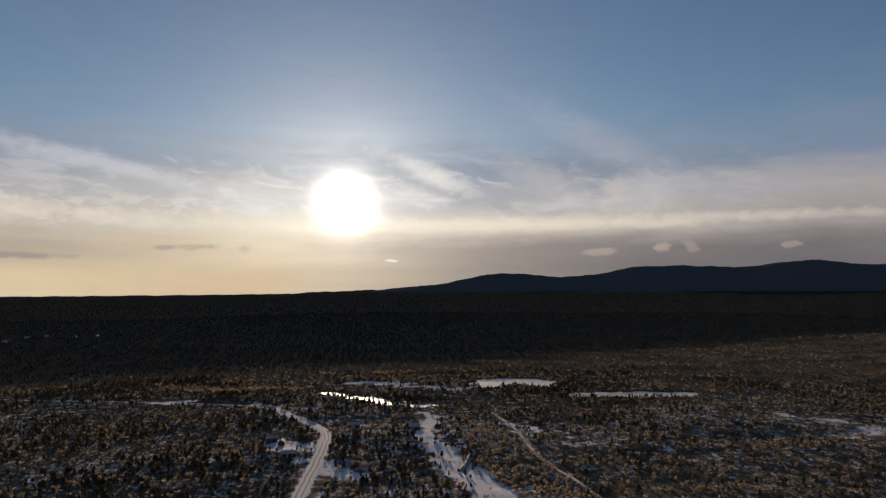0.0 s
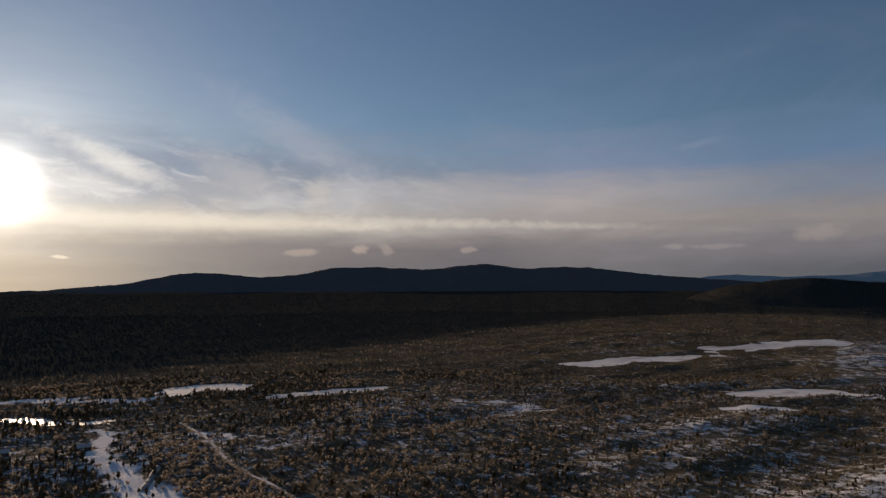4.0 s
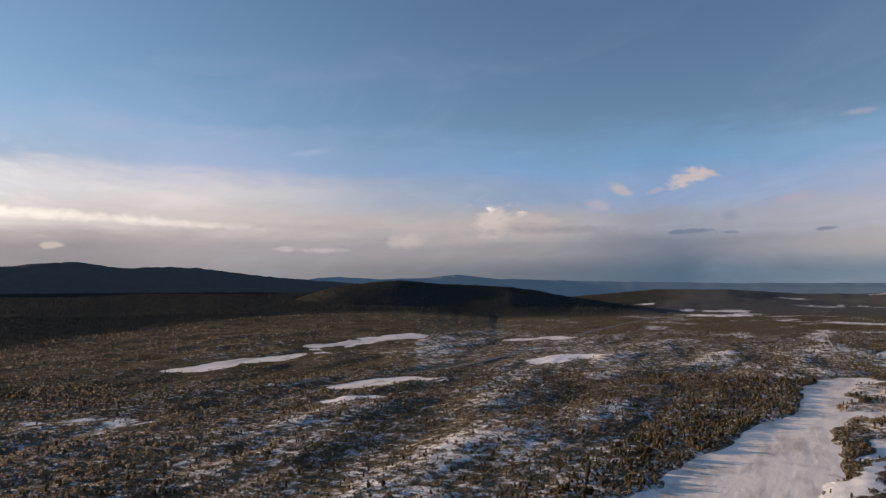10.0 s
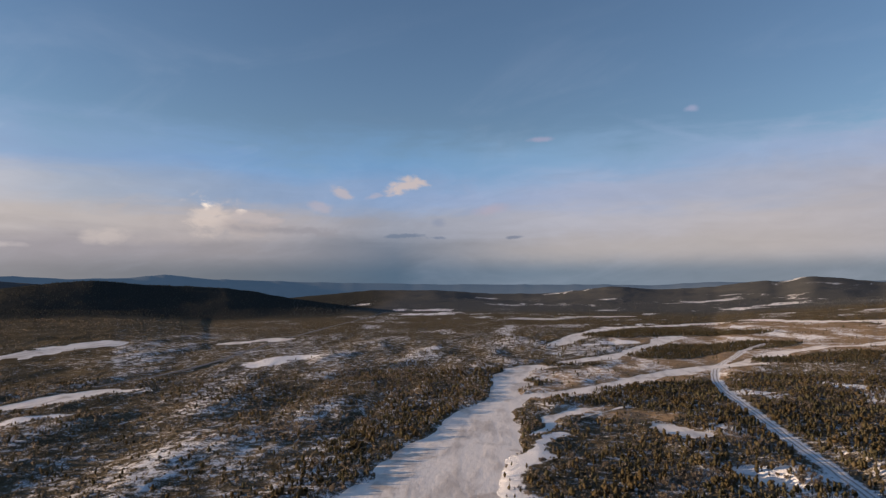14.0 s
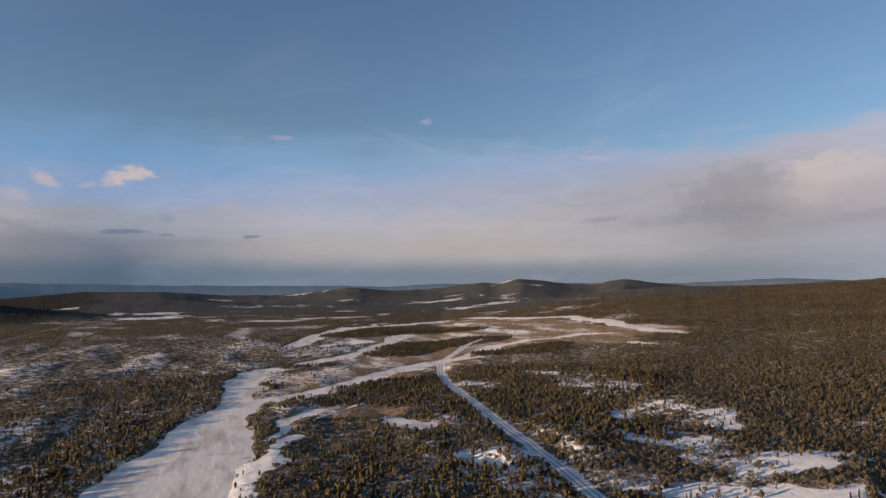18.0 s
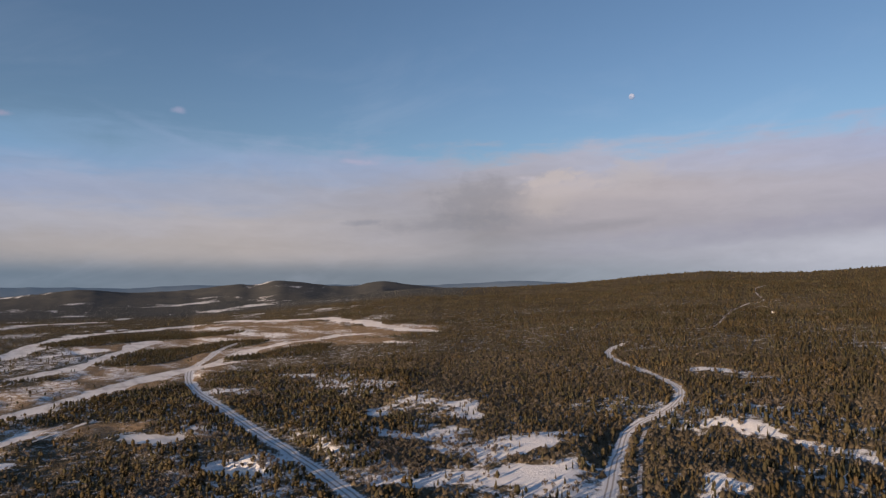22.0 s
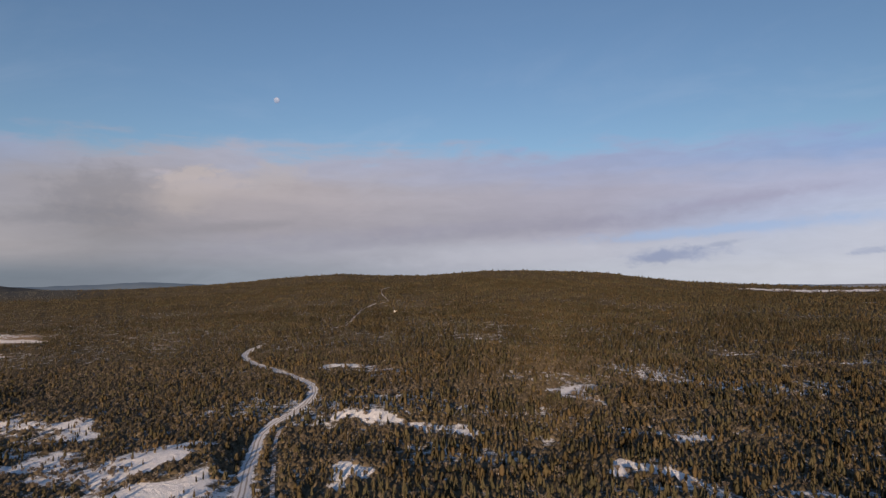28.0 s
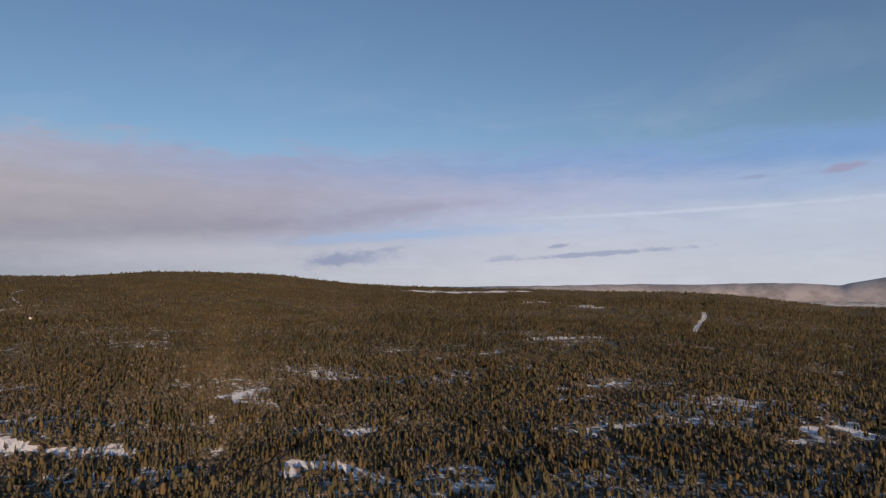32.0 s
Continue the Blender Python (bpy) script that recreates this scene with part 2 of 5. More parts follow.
cloud(-7.2, 7.32, 3.8, 1.32, 10, 1, 0.35, (0.811, 0.749, 0.690))
cloud(-8.7, 9.43, 9.5, 3.10, 28, 1, 0.51, (0.719, 0.683, 0.690))
cloud(-14.9, 12.21, 16.7, 3.22, 28, 1, 0.40, (0.567, 0.580, 0.675))
cloud(-26.2, 5.81, 30.9, 0.75, 2, 0.9, 0.55, (0.859, 0.779, 0.683))
cloud(-20.9, 4.19, 41.0, 1.27, 1, 1, 0.35, (0.343, 0.302, 0.297))
cloud(-46.5, 3.39, 1.6, 0.45, 0, 0.6, 0.40, (0.517, 0.458, 0.447))
cloud(-49.5, 3.29, 4.4, 0.50, 0, 0.7, 0.40, (0.517, 0.458, 0.447))
cloud(-57.4, 4.18, 3.4, 1.25, -8, 0.7, 0.50, (0.517, 0.447, 0.414))
cloud(-51.0, 5.15, 15.4, 0.70, 2, 1, 0.40, (0.306, 0.276, 0.276))
cloud(-65.3, 6.02, 4.4, 2.71, 0, 0.5, 0.64, (0.567, 0.476, 0.429))
cloud(-64.9, 7.04, 1.4, 0.72, 0, 0.3, 0.71, (0.879, 0.736, 0.616))
cloud(-67.8, 6.57, 1.0, 0.53, 0, 0.3, 0.71, (0.793, 0.667, 0.574))
cloud(-68.8, 5.19, 6.8, 1.48, 3, 0.6, 0.72, (0.343, 0.302, 0.302))
cloud(-48.6, 11.82, 3.2, 0.54, -8, 1, 0.25, (0.378, 0.447, 0.580))
cloud(-68.6, 6.11, 4.5, 1.21, 14, 0.5, 0.78, (0.405, 0.356, 0.356))
cloud(-72.1, 4.93, 9.3, 0.90, 2, 0.6, 0.72, (0.234, 0.224, 0.249))
cloud(-64.0, 4.19, 14.2, 1.02, -3, 1, 0.39, (0.408, 0.361, 0.352))
cloud(-76.3, 8.40, 2.0, 0.88, 22, 0.5, 0.65, (0.442, 0.370, 0.366))
cloud(-79.3, 8.11, 1.5, 0.48, -12, 0.6, 0.50, (0.389, 0.344, 0.384))
cloud(-82.2, 9.04, 3.5, 1.32, -12, 0.4, 0.80, (0.499, 0.408, 0.375))
cloud(-74.6, 7.15, 2.3, 0.89, 15, 0.7, 0.59, (0.370, 0.331, 0.370))
cloud(-89.8, 6.90, 3.0, 0.98, -8, 1, 0.35, (0.361, 0.302, 0.352))
cloud(-82.2, 4.58, 3.5, 0.38, -2, 0.4, 0.65, (0.101, 0.138, 0.208))
cloud(-85.0, 4.38, 1.8, 0.37, 4, 0.4, 0.65, (0.110, 0.143, 0.214))
cloud(-85.0, 5.77, 1.4, 0.93, 0, 0.8, 0.35, (0.136, 0.177, 0.278))
cloud(-91.9, 4.38, 1.8, 0.31, -2, 0.4, 0.65, (0.112, 0.138, 0.201))
cloud(-94.3, 13.00, 2.3, 0.44, 0, 0.7, 0.50, (0.346, 0.301, 0.406))
cloud(-90.0, 6.96, 3.4, 1.01, -8, 1, 0.35, (0.351, 0.301, 0.351))
cloud(-103.6, 3.18, 22.9, 1.75, -2, 1, 0.43, (0.340, 0.317, 0.316))
cloud(-107.3, 14.76, 1.2, 0.59, 0, 0.8, 0.58, (0.302, 0.311, 0.441))
cloud(-122.4, 11.21, 3.2, 0.50, 3, 0.8, 0.58, (0.371, 0.354, 0.467))
cloud(-105.8, 13.00, 9.1, 0.69, 20, 1, 0.14, (0.278, 0.350, 0.523))
cloud(-133.3, 7.80, 8.3, 4.32, -6, 0.7, 0.45, (0.208, 0.207, 0.239))
cloud(-130.4, 5.64, 12.3, 1.47, -2, 0.7, 0.40, (0.214, 0.214, 0.247))
cloud(-123.1, 5.83, 3.2, 0.60, -3, 0.7, 0.72, (0.242, 0.242, 0.280))
cloud(-140.4, 9.71, 4.6, 1.18, -6, 0.4, 0.80, (0.447, 0.396, 0.391))
cloud(-139.9, 7.64, 5.0, 3.20, -10, 0.8, 0.65, (0.417, 0.368, 0.358))
cloud(-147.0, 9.58, 5.5, 2.55, -14, 0.6, 0.65, (0.417, 0.382, 0.396))
cloud(-143.1, 5.27, 12.6, 0.98, -5, 1, 0.51, (0.242, 0.235, 0.261))
cloud(-141.2, 8.84, 6.7, 2.03, -4, 0.6, 0.58, (0.459, 0.406, 0.411))
cloud(-144.3, 7.08, 9.7, 2.03, 4, 0.8, 0.51, (0.352, 0.323, 0.348))
cloud(-137.6, 9.75, 2.2, 0.50, 0, 0.5, 0.65, (0.433, 0.401, 0.447))
cloud(-161.3, 4.42, 39.5, 1.15, -4, 1, 0.51, (0.276, 0.274, 0.335))
cloud(-168.0, 11.99, 1.8, 0.71, 0, 1, 0.43, (0.258, 0.323, 0.490))
cloud(-167.7, 2.72, 21.1, 1.73, -2, 1, 0.58, (0.453, 0.457, 0.519))
cloud(-181.4, 2.56, 5.2, 1.16, -12, 0.6, 0.72, (0.222, 0.258, 0.373))
cloud(-185.4, 3.45, 4.1, 0.47, -8, 0.8, 0.51, (0.258, 0.298, 0.418))
cloud(-184.6, 4.56, 18.7, 0.85, -4, 0.8, 0.58, (0.298, 0.408, 0.609))
cloud(-162.8, 5.24, 35.7, 1.22, -3, 1, 0.43, (0.274, 0.270, 0.344))
cloud(-183.7, 6.35, 24.6, 1.89, -8, 1, 0.36, (0.289, 0.282, 0.387))
cloud(-182.2, 2.73, 7.3, 1.31, -3, 0.7, 0.65, (0.266, 0.307, 0.442))
cloud(-203.9, 2.82, 16.4, 0.40, -3, 0.5, 0.72, (0.266, 0.307, 0.436))
cloud(-196.0, 2.54, 2.7, 0.51, -6, 0.6, 0.51, (0.274, 0.316, 0.447))
cloud(-200.7, 3.58, 1.6, 0.30, -8, 0.5, 0.72, (0.266, 0.307, 0.436))
cloud(-213.3, 6.33, 29.0, 0.38, -1, 0.8, 0.72, (0.521, 0.561, 0.683))
cloud(-188.8, 4.80, 26.2, 1.02, -2, 1, 0.51, (0.328, 0.436, 0.642))
cloud(-223.0, 8.94, 2.7, 0.60, -8, 0.5, 0.80, (0.307, 0.291, 0.415))
cloud(-217.2, 8.75, 2.2, 0.36, 0, 0.7, 0.58, (0.266, 0.295, 0.442))
cloud(-169.0, 12.25, 1.4, 0.56, 0, 0.8, 0.51, (0.307, 0.338, 0.516))
cloud(-186.3, 6.99, 15.2, 0.71, -5, 1, 0.43, (0.307, 0.299, 0.410))
ang = W.math("MULTIPLY", ang, W.math("ADD", 0.70, W.math("MULTIPLY", W.math("ADD", fret, puff), 0.30)))
glow = W.math("MULTIPLY", W.math("EXPONENT", W.math("MULTIPLY", W.math("POWER", W.math("DIVIDE", ang, 1.75), 2.0), -1.0)), 7.0)
broken = W.math("ADD", -0.25, W.math("MULTIPLY", W.math("ADD", puff, strata), 1.25))
glow = W.math("ADD", glow, W.math("MULTIPLY", W.math("EXPONENT", W.math("DIVIDE", ang, -4.2)), W.math("MULTIPLY", broken, 0.75)))
glow = W.math("ADD", glow, W.math("MULTIPLY", W.math("EXPONENT", W.math("DIVIDE", ang, -12.0)), 0.19))
sky = W.mix(1.0, sky, W.mix(1.0, W.xyz(glow, glow, glow), (1.0, 0.92, 0.80), "MULTIPLY"), "ADD")
back = W.put("ShaderNodeBackground")
W.link(sky, back.inputs[0])
back.inputs[1].default_value = 0.68
W.link(back.outputs[0], W.put("ShaderNodeOutputWorld").inputs[0])


# ---------------------------------------------------------------- materials
def material(name, build, rough=0.9, sheen=0.025, leafy=0.0):
    """A surface; leafy: the share of light that foliage lets through."""
    m = bpy.data.materials.new(name)
    m.use_nodes = True
    n = Nodes(m.node_tree)
    p = n.put("ShaderNodeBsdfPrincipled")
    p.inputs["Roughness"].default_value = rough
    p.inputs["Specular IOR Level"].default_value = sheen
    out = n.put("ShaderNodeOutputMaterial")
    n.link(p.outputs[0], out.inputs[0])
    build(n, p)
    if leafy:
        t, mixed = n.put("ShaderNodeBsdfTranslucent"), n.put("ShaderNodeMixShader")
        n.link(p.inputs["Base Color"].links[0].from_socket, t.inputs[0])
        mixed.inputs[0].default_value = leafy
        n.link(p.outputs[0], mixed.inputs[1])
        n.link(t.outputs[0], mixed.inputs[2])
        n.link(mixed.outputs[0], out.inputs[0])
    return m


def bump(n, p, height, strength, distance):
    b = n.put("ShaderNodeBump")
    b.inputs["Strength"].default_value, b.inputs["Distance"].default_value = strength, distance
    n.link(height, b.inputs["Height"])
    n.link(b.outputs[0], p.inputs["Normal"])


def where(n):
    return n.put("ShaderNodeNewGeometry").outputs["Position"]


def level(n, name):
    a = n.put("ShaderNodeAttribute")
    a.attribute_name = name
    return a.outputs["Fac"]


def ground_look(n, p):
    q = where(n)
    coarse, fine, tiny = n.noise(q, 0.02, 5), n.noise(q, 0.16, 5, 0.65), n.noise(q, 1.1, 3, 0.7)
    heath = n.mix(n.step(coarse, 0.35, 0.68), (0.088, 0.072, 0.046), (0.150, 0.120, 0.078))
    heath = n.mix(n.step(fine, 0.5, 0.75), heath, (0.078, 0.063, 0.036))
    grass = n.mix(n.step(fine, 0.35, 0.7), (0.33, 0.24, 0.155), (0.20, 0.14, 0.085))
    soil = n.mix(level(n, "grass"), heath, grass)
    wood = n.mix(fine, (0.105, 0.092, 0.070), (0.165, 0.142, 0.108))
    soil = n.mix(level(n, "wood"), soil, wood)
    # cloud shadow on plateau and dark hill, put into the floor colour
    soil = n.mix(level(n, "floor_shade_tint"), soil, n.mix(fine, (0.034, 0.035, 0.032), (0.054, 0.053, 0.047)))
    # haze over the far low hills, put into the floor as grey
    soil = n.mix(level(n, "hill_haze"), soil, n.mix(coarse, (0.070, 0.075, 0.078), (0.108, 0.108, 0.104)))
    # paler grey on the mountains, aerial haze mixed into their ground colour
    soil = n.mix(level(n, "mountain_haze"), soil, n.mix(coarse, (0.095, 0.090, 0.088), (0.145, 0.136, 0.130)))
    white = n.mix(n.step(tiny, 0.3, 0.75), (0.88, 0.87, 0.87), (0.76, 0.75, 0.76))
    patchy = n.math("ADD", n.math("MULTIPLY", n.noise(q, 0.07, 4, 0.6), 0.30), n.math("ADD", n.math("MULTIPLY", fine, 0.36), n.math("MULTIPLY", tiny, 0.34)))
    edge = n.math("SUBTRACT", n.math("ADD", level(n, "snow"), n.math("ADD", 0.5, n.math("MULTIPLY", n.math("SUBTRACT", patchy, 0.5), 2.1))), 1.0)
    n.link(n.mix(n.step(edge, -0.09, 0.11), soil, white), p.inputs["Base Color"])
    bump(n, p, n.math("ADD", fine, n.math("MULTIPLY", tiny, 0.4)), 0.9, 1.2)


def ice_look(n, p):
    q = where(n)
    drift = n.put("ShaderNodeMapping")
    drift.inputs["Rotation"].default_value = (0, 0, radians(40))
    drift.inputs["Scale"].default_value = (0.25, 1.0, 1.0)
    n.link(q, drift.inputs["Vector"])
    wind, blot, tiny = n.noise(drift.outputs[0], 0.06, 5, 0.6), n.noise(q, 0.025, 5, 0.6), n.noise(q, 0.7, 3)
    c = n.mix(n.step(wind, 0.45, 0.70), (0.88, 0.82, 0.76), (0.56, 0.50, 0.45))
    c = n.mix(n.math("MULTIPLY", n.step(blot, 0.56, 0.68), 0.6), c, (0.36, 0.29, 0.23))
    n.link(c, p.inputs["Base Color"])
    p.inputs["Roughness"].default_value = 0.5
    p.inputs["Specular IOR Level"].default_value = 0.15
    bump(n, p, n.math("ADD", n.math("ADD", wind, blot), n.math("MULTIPLY", tiny, 0.06)), 0.55, 1.1)


def road_look(n, p):
    side = level(n, "side")
    q = where(n)
    fine = n.noise(q, 0.5, 5, 0.7)
    rut = n.math("ABSOLUTE", n.math("SUBTRACT", n.math("ABSOLUTE", side), 0.42))
    bare = n.math("SUBTRACT", n.math("ADD", n.math("MULTIPLY", n.step(rut, 0.26, 0.04), 0.5), fine), 0.72)
    c = n.mix(n.step(bare, -0.08, 0.14), (0.74, 0.73, 0.74), (0.40, 0.37, 0.34))
    n.link(c, p.inputs["Base Color"])
    bump(n, p, fine, 0.6, 0.15)


def track_look(n, p):
    q = where(n)
    fine, broad = n.noise(q, 0.45, 5, 0.7), n.noise(q, 0.035, 4, 0.6)
    bare = n.math("ADD", n.math("MULTIPLY", n.math("SUBTRACT", fine, 0.5), 0.9), n.math("SUBTRACT", broad, 0.5))
    c = n.mix(n.step(bare, -0.10, 0.10), (0.66, 0.65, 0.66), (0.17, 0.125, 0.085))
    n.link(c, p.inputs["Base Color"])
    bump(n, p, fine, 0.6, 0.2)


def asphalt_look(n, p):
    q = where(n)
    fine = n.noise(q, 0.4, 5, 0.7)
    c = n.mix(n.step(fine, 0.4, 0.7), (0.12, 0.12, 0.125), (0.27, 0.27, 0.28))
    n.link(c, p.inputs["Base Color"])
    p.inputs["Roughness"].default_value = 0.6


def needle_look(n, p):
    one = n.put("ShaderNodeNewGeometry").outputs["Random Per Island"]
    c = n.ramp(one, [(0.0, (0.108, 0.103, 0.066)), (0.45, (0.120, 0.112, 0.070)), (0.8, (0.136, 0.123, 0.077)), (1.0, (0.162, 0.140, 0.090))])
    f = n.noise(where(n), 1.3, 3, 0.7)
    stand_tone = n.step(n.noise(where(n), 0.012, 3), 0.35, 0.65, 0.82, 1.18)
    k = n.math("MULTIPLY", n.math("ADD", 0.7, n.math("MULTIPLY", f, 0.6)), stand_tone)
    dry = n.step(n.noise(where(n), 0.03, 4), 0.38, 0.62)
    c = n.mix(dry, c, n.mix(1.0, c, (1.16, 0.98, 0.88), "MULTIPLY"))
    n.link(n.mix(1.0, c, n.xyz(k, k, k), "MULTIPLY"), p.inputs["Base Color"])
    bump(n, p, f, 0.9, 0.5)


def tree_look(n, p):
    one = n.put("ShaderNodeObjectInfo").outputs["Random"]
    c = n.ramp(one, [(0.0, (0.106, 0.101, 0.064)), (0.5, (0.122, 0.113, 0.070)), (1.0, (0.150, 0.130, 0.082))])
    f = n.noise(where(n), 1.6, 3, 0.7)
    k = n.math("ADD", 0.7, n.math("MULTIPLY", f, 0.6))
    n.link(n.mix(1.0, c, n.xyz(k, k, k), "MULTIPLY"), p.inputs["Base Color"])


# needle colours darkened to carry the cloud shadow on plateau and hill
def shade_toned_look(n, p):
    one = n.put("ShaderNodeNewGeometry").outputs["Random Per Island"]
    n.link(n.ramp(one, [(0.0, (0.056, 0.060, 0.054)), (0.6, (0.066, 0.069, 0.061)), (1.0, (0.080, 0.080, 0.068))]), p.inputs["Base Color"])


# needles greyed so that the far low hills look hazy
def hazed_spruce_look(n, p):
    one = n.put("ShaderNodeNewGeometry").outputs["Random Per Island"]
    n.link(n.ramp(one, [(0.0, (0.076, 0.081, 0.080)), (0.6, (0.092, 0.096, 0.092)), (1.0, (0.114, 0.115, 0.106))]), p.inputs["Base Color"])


def twig_look(n, p):
    one = n.put("ShaderNodeNewGeometry").outputs["Random Per Island"]
    n.link(n.ramp(one, [(0.0, (0.125, 0.102, 0.080)), (0.6, (0.195, 0.162, 0.130)), (1.0, (0.32, 0.28, 0.235))]), p.inputs["Base Color"])


def heather_look(n, p):
    one = n.put("ShaderNodeNewGeometry").outputs["Random Per Island"]
    n.link(n.ramp(one, [(0.0, (0.150, 0.122, 0.082)), (0.6, (0.200, 0.162, 0.110)), (1.0, (0.27, 0.22, 0.155))]), p.inputs["Base Color"])


def bark_look(n, p):
    n.link(n.ramp(n.noise(where(n), 3.0, 4), [(0.3, (0.06, 0.04, 0.026)), (0.7, (0.15, 0.095, 0.06))]), p.inputs["Base Color"])


# blue-grey tone and faint blue emission of the ridges stand in for haze
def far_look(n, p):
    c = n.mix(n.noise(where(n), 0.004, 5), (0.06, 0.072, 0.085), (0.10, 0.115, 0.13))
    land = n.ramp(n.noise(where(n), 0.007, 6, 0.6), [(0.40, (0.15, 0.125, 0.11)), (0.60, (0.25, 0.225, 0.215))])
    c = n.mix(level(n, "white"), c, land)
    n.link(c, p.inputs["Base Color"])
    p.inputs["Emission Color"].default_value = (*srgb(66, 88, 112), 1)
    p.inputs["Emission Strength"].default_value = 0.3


def moon_look(n, p):
    c = n.mix(n.step(n.noise(where(n), 0.05, 4), 0.42, 0.6), (0.11, 0.115, 0.13), (0.19, 0.19, 0.20))
    n.link(c, p.inputs["Base Color"])
    # blue emission adds the light of the daytime sky before the moon
    p.inputs["Emission Color"].default_value = (*srgb(120, 150, 190), 1)
    p.inputs["Emission Strength"].default_value = 0.45


GROUND = material("snowy_heath", ground_look, sheen=0.0)
ICE = material("snowed_ice", ice_look)
ROAD = material("snowy_gravel", road_look)
TRACK = material("worn_snowy_track", track_look)
ASPHALT = material("frosty_asphalt", asphalt_look)
NEEDLES = material("needles", needle_look, sheen=0.03, leafy=0.55)
SHADE_TONED_SPRUCE = material("shade_toned_spruce", shade_toned_look, sheen=0.02, leafy=0.42)
TREE = material("tree_needles", tree_look, sheen=0.03, leafy=0.55)
TWIGS = material("bare_twigs", twig_look, sheen=0.03, leafy=0.62)
HEATHER = material("heath_shrub", heather_look, sheen=0.03, leafy=0.42)
BARK = material("bark", bark_look)
HAZED_SPRUCE = material("hazed_spruce", hazed_spruce_look, sheen=0.0, leafy=0.2)
FAR = material("hazed_ridge", far_look)
MOON = material("moon_sky_glow", moon_look)


# ---------------------------------------------------------------- lie of the land
# skylines: bearing, height in degrees; then where the slope starts and crests
SKYLINES = {
    "plateau": [(-66, -1.6), (-57.9, -0.67), (-48.4, -0.35), (-32.5, -0.32), (-10.9, -0.3), (4.3, -0.27), (14.2, -0.36), (23.3, -0.43), (34.9, -0.45), (60, -0.5), (109, -0.6)],
    "mountains": [(-66, -2.0), (-60.1, -0.9), (-54.7, 0.16), (-51.4, 0.43), (-48.4, 0.65), (-44.5, 1.03), (-39.4, 1.67), (-36.8, 1.74), (-34.0, 1.6), (-32.6, 1.74), (-30.3, 2.1), (-28.0, 1.94), (-25.5, 1.58), (-20.4, 1.82), (-16.7, 1.78), (-13.8, 1.12), (-10.1, 0.91), (-8.2, 1.18), (-4.9, 1.35), (-2.9, 1.01), (0.0, 0.37), (5.3, -0.12), (11.3, -0.28), (20, -1.0)],
    "dark_hill": [(-84, -2.6), (-81.2, -2.26), (-78.3, -1.73), (-74.3, -1.18), (-70.3, -0.56), (-69.0, -0.18), (-67.8, -0.1), (-66.4, 0.12), (-59.7, 0.41), (-56.8, 0.78), (-53.3, 0.46), (-50.4, 0.09), (-45.4, -1.65), (-42.5, -2.4)],
    "low_hills": [(-144, -2.0), (-136, -0.6), (-134.5, -0.25), (-129.9, -0.04), (-127.0, 0.27), (-124.5, 0.63), (-122.1, 0.09), (-120.0, 0.15), (-118.0, 0.46), (-115.0, 0.73), (-114.0, 0.14), (-112.4, 0.38), (-107.9, -0.21), (-103.8, -0.38), (-100.8, -0.04), (-98.5, -0.27), (-94.8, -0.7), (-90.0, -0.69), (-85.0, -0.37), (-78.9, -0.34), (-73.8, -0.82), (-69.8, -1.1), (-63, -2.0)],
    "forest_hill": [(-240, -2.6), (-225.4, -1.91), (-221.1, -1.49), (-215.2, -0.69), (-210.8, -0.44), (-204.8, -0.36), (-196.4, -0.05), (-192.6, -0.02), (-188.2, 0.2), (-182.2, 0.53), (-178.1, 1.01), (-176.7, 1.28), (-170.4, 1.58), (-165.5, 1.6), (-163.9, 1.46), (-160.3, 1.2), (-155.4, 1.22), (-153.2, 1.39), (-147.4, 1.0), (-144.5, 0.67), (-141.4, 0.44), (-136.4, 0.16), (-128.7, 0.04), (-126.3, -0.1), (-121.5, -0.62), (-108, -1.8)],
}
SLOPES = {"plateau": (960, 3700, 1.0), "mountains": (3750, 4450, 0.9), "dark_hill": (2350, 2900, 1.0), "low_hills": (2900, 4200, 1.1), "forest_hill": (430, 3300, 1.0)}
K = EYE / 80.0
RNG = np.random.RandomState(7)
TABLE = RNG.rand(256, 256)


def vnoise(x, y, size):
    """Smooth noise, 0 to 1, with lumps of that size."""
    u, v = x / size, y / size
    i, j = np.floor(u).astype(int), np.floor(v).astype(int)
    f, g = u - i, v - j
    f, g = f * f * (3 - 2 * f), g * g * (3 - 2 * g)
    a, b = TABLE[i % 256, j % 256], TABLE[(i + 1) % 256, j % 256]
    c, d = TABLE[i % 256, (j + 1) % 256], TABLE[(i + 1) % 256, (j + 1) % 256]
    return (a * (1 - f) + b * f) * (1 - g) + (c * (1 - f) + d * f) * g


def fbm(x, y, size, n=4):
    s, k, w = 0, 0, 1.0
    for i in range(n):
        s, k = s + w * vnoise(x + 37.7 * i, y - 91.3 * i, size / 2 ** i), k + w
        w *= 0.5
    return s / k


def smooth(v, lo, hi):
    u = np.clip((v - lo) / (hi - lo), 0, 1)
    return u * u * (3 - 2 * u)


def bearing(x, y):
    a = np.degrees(np.arctan2(-x, y))
    return np.where(a > 110, a - 360, a)


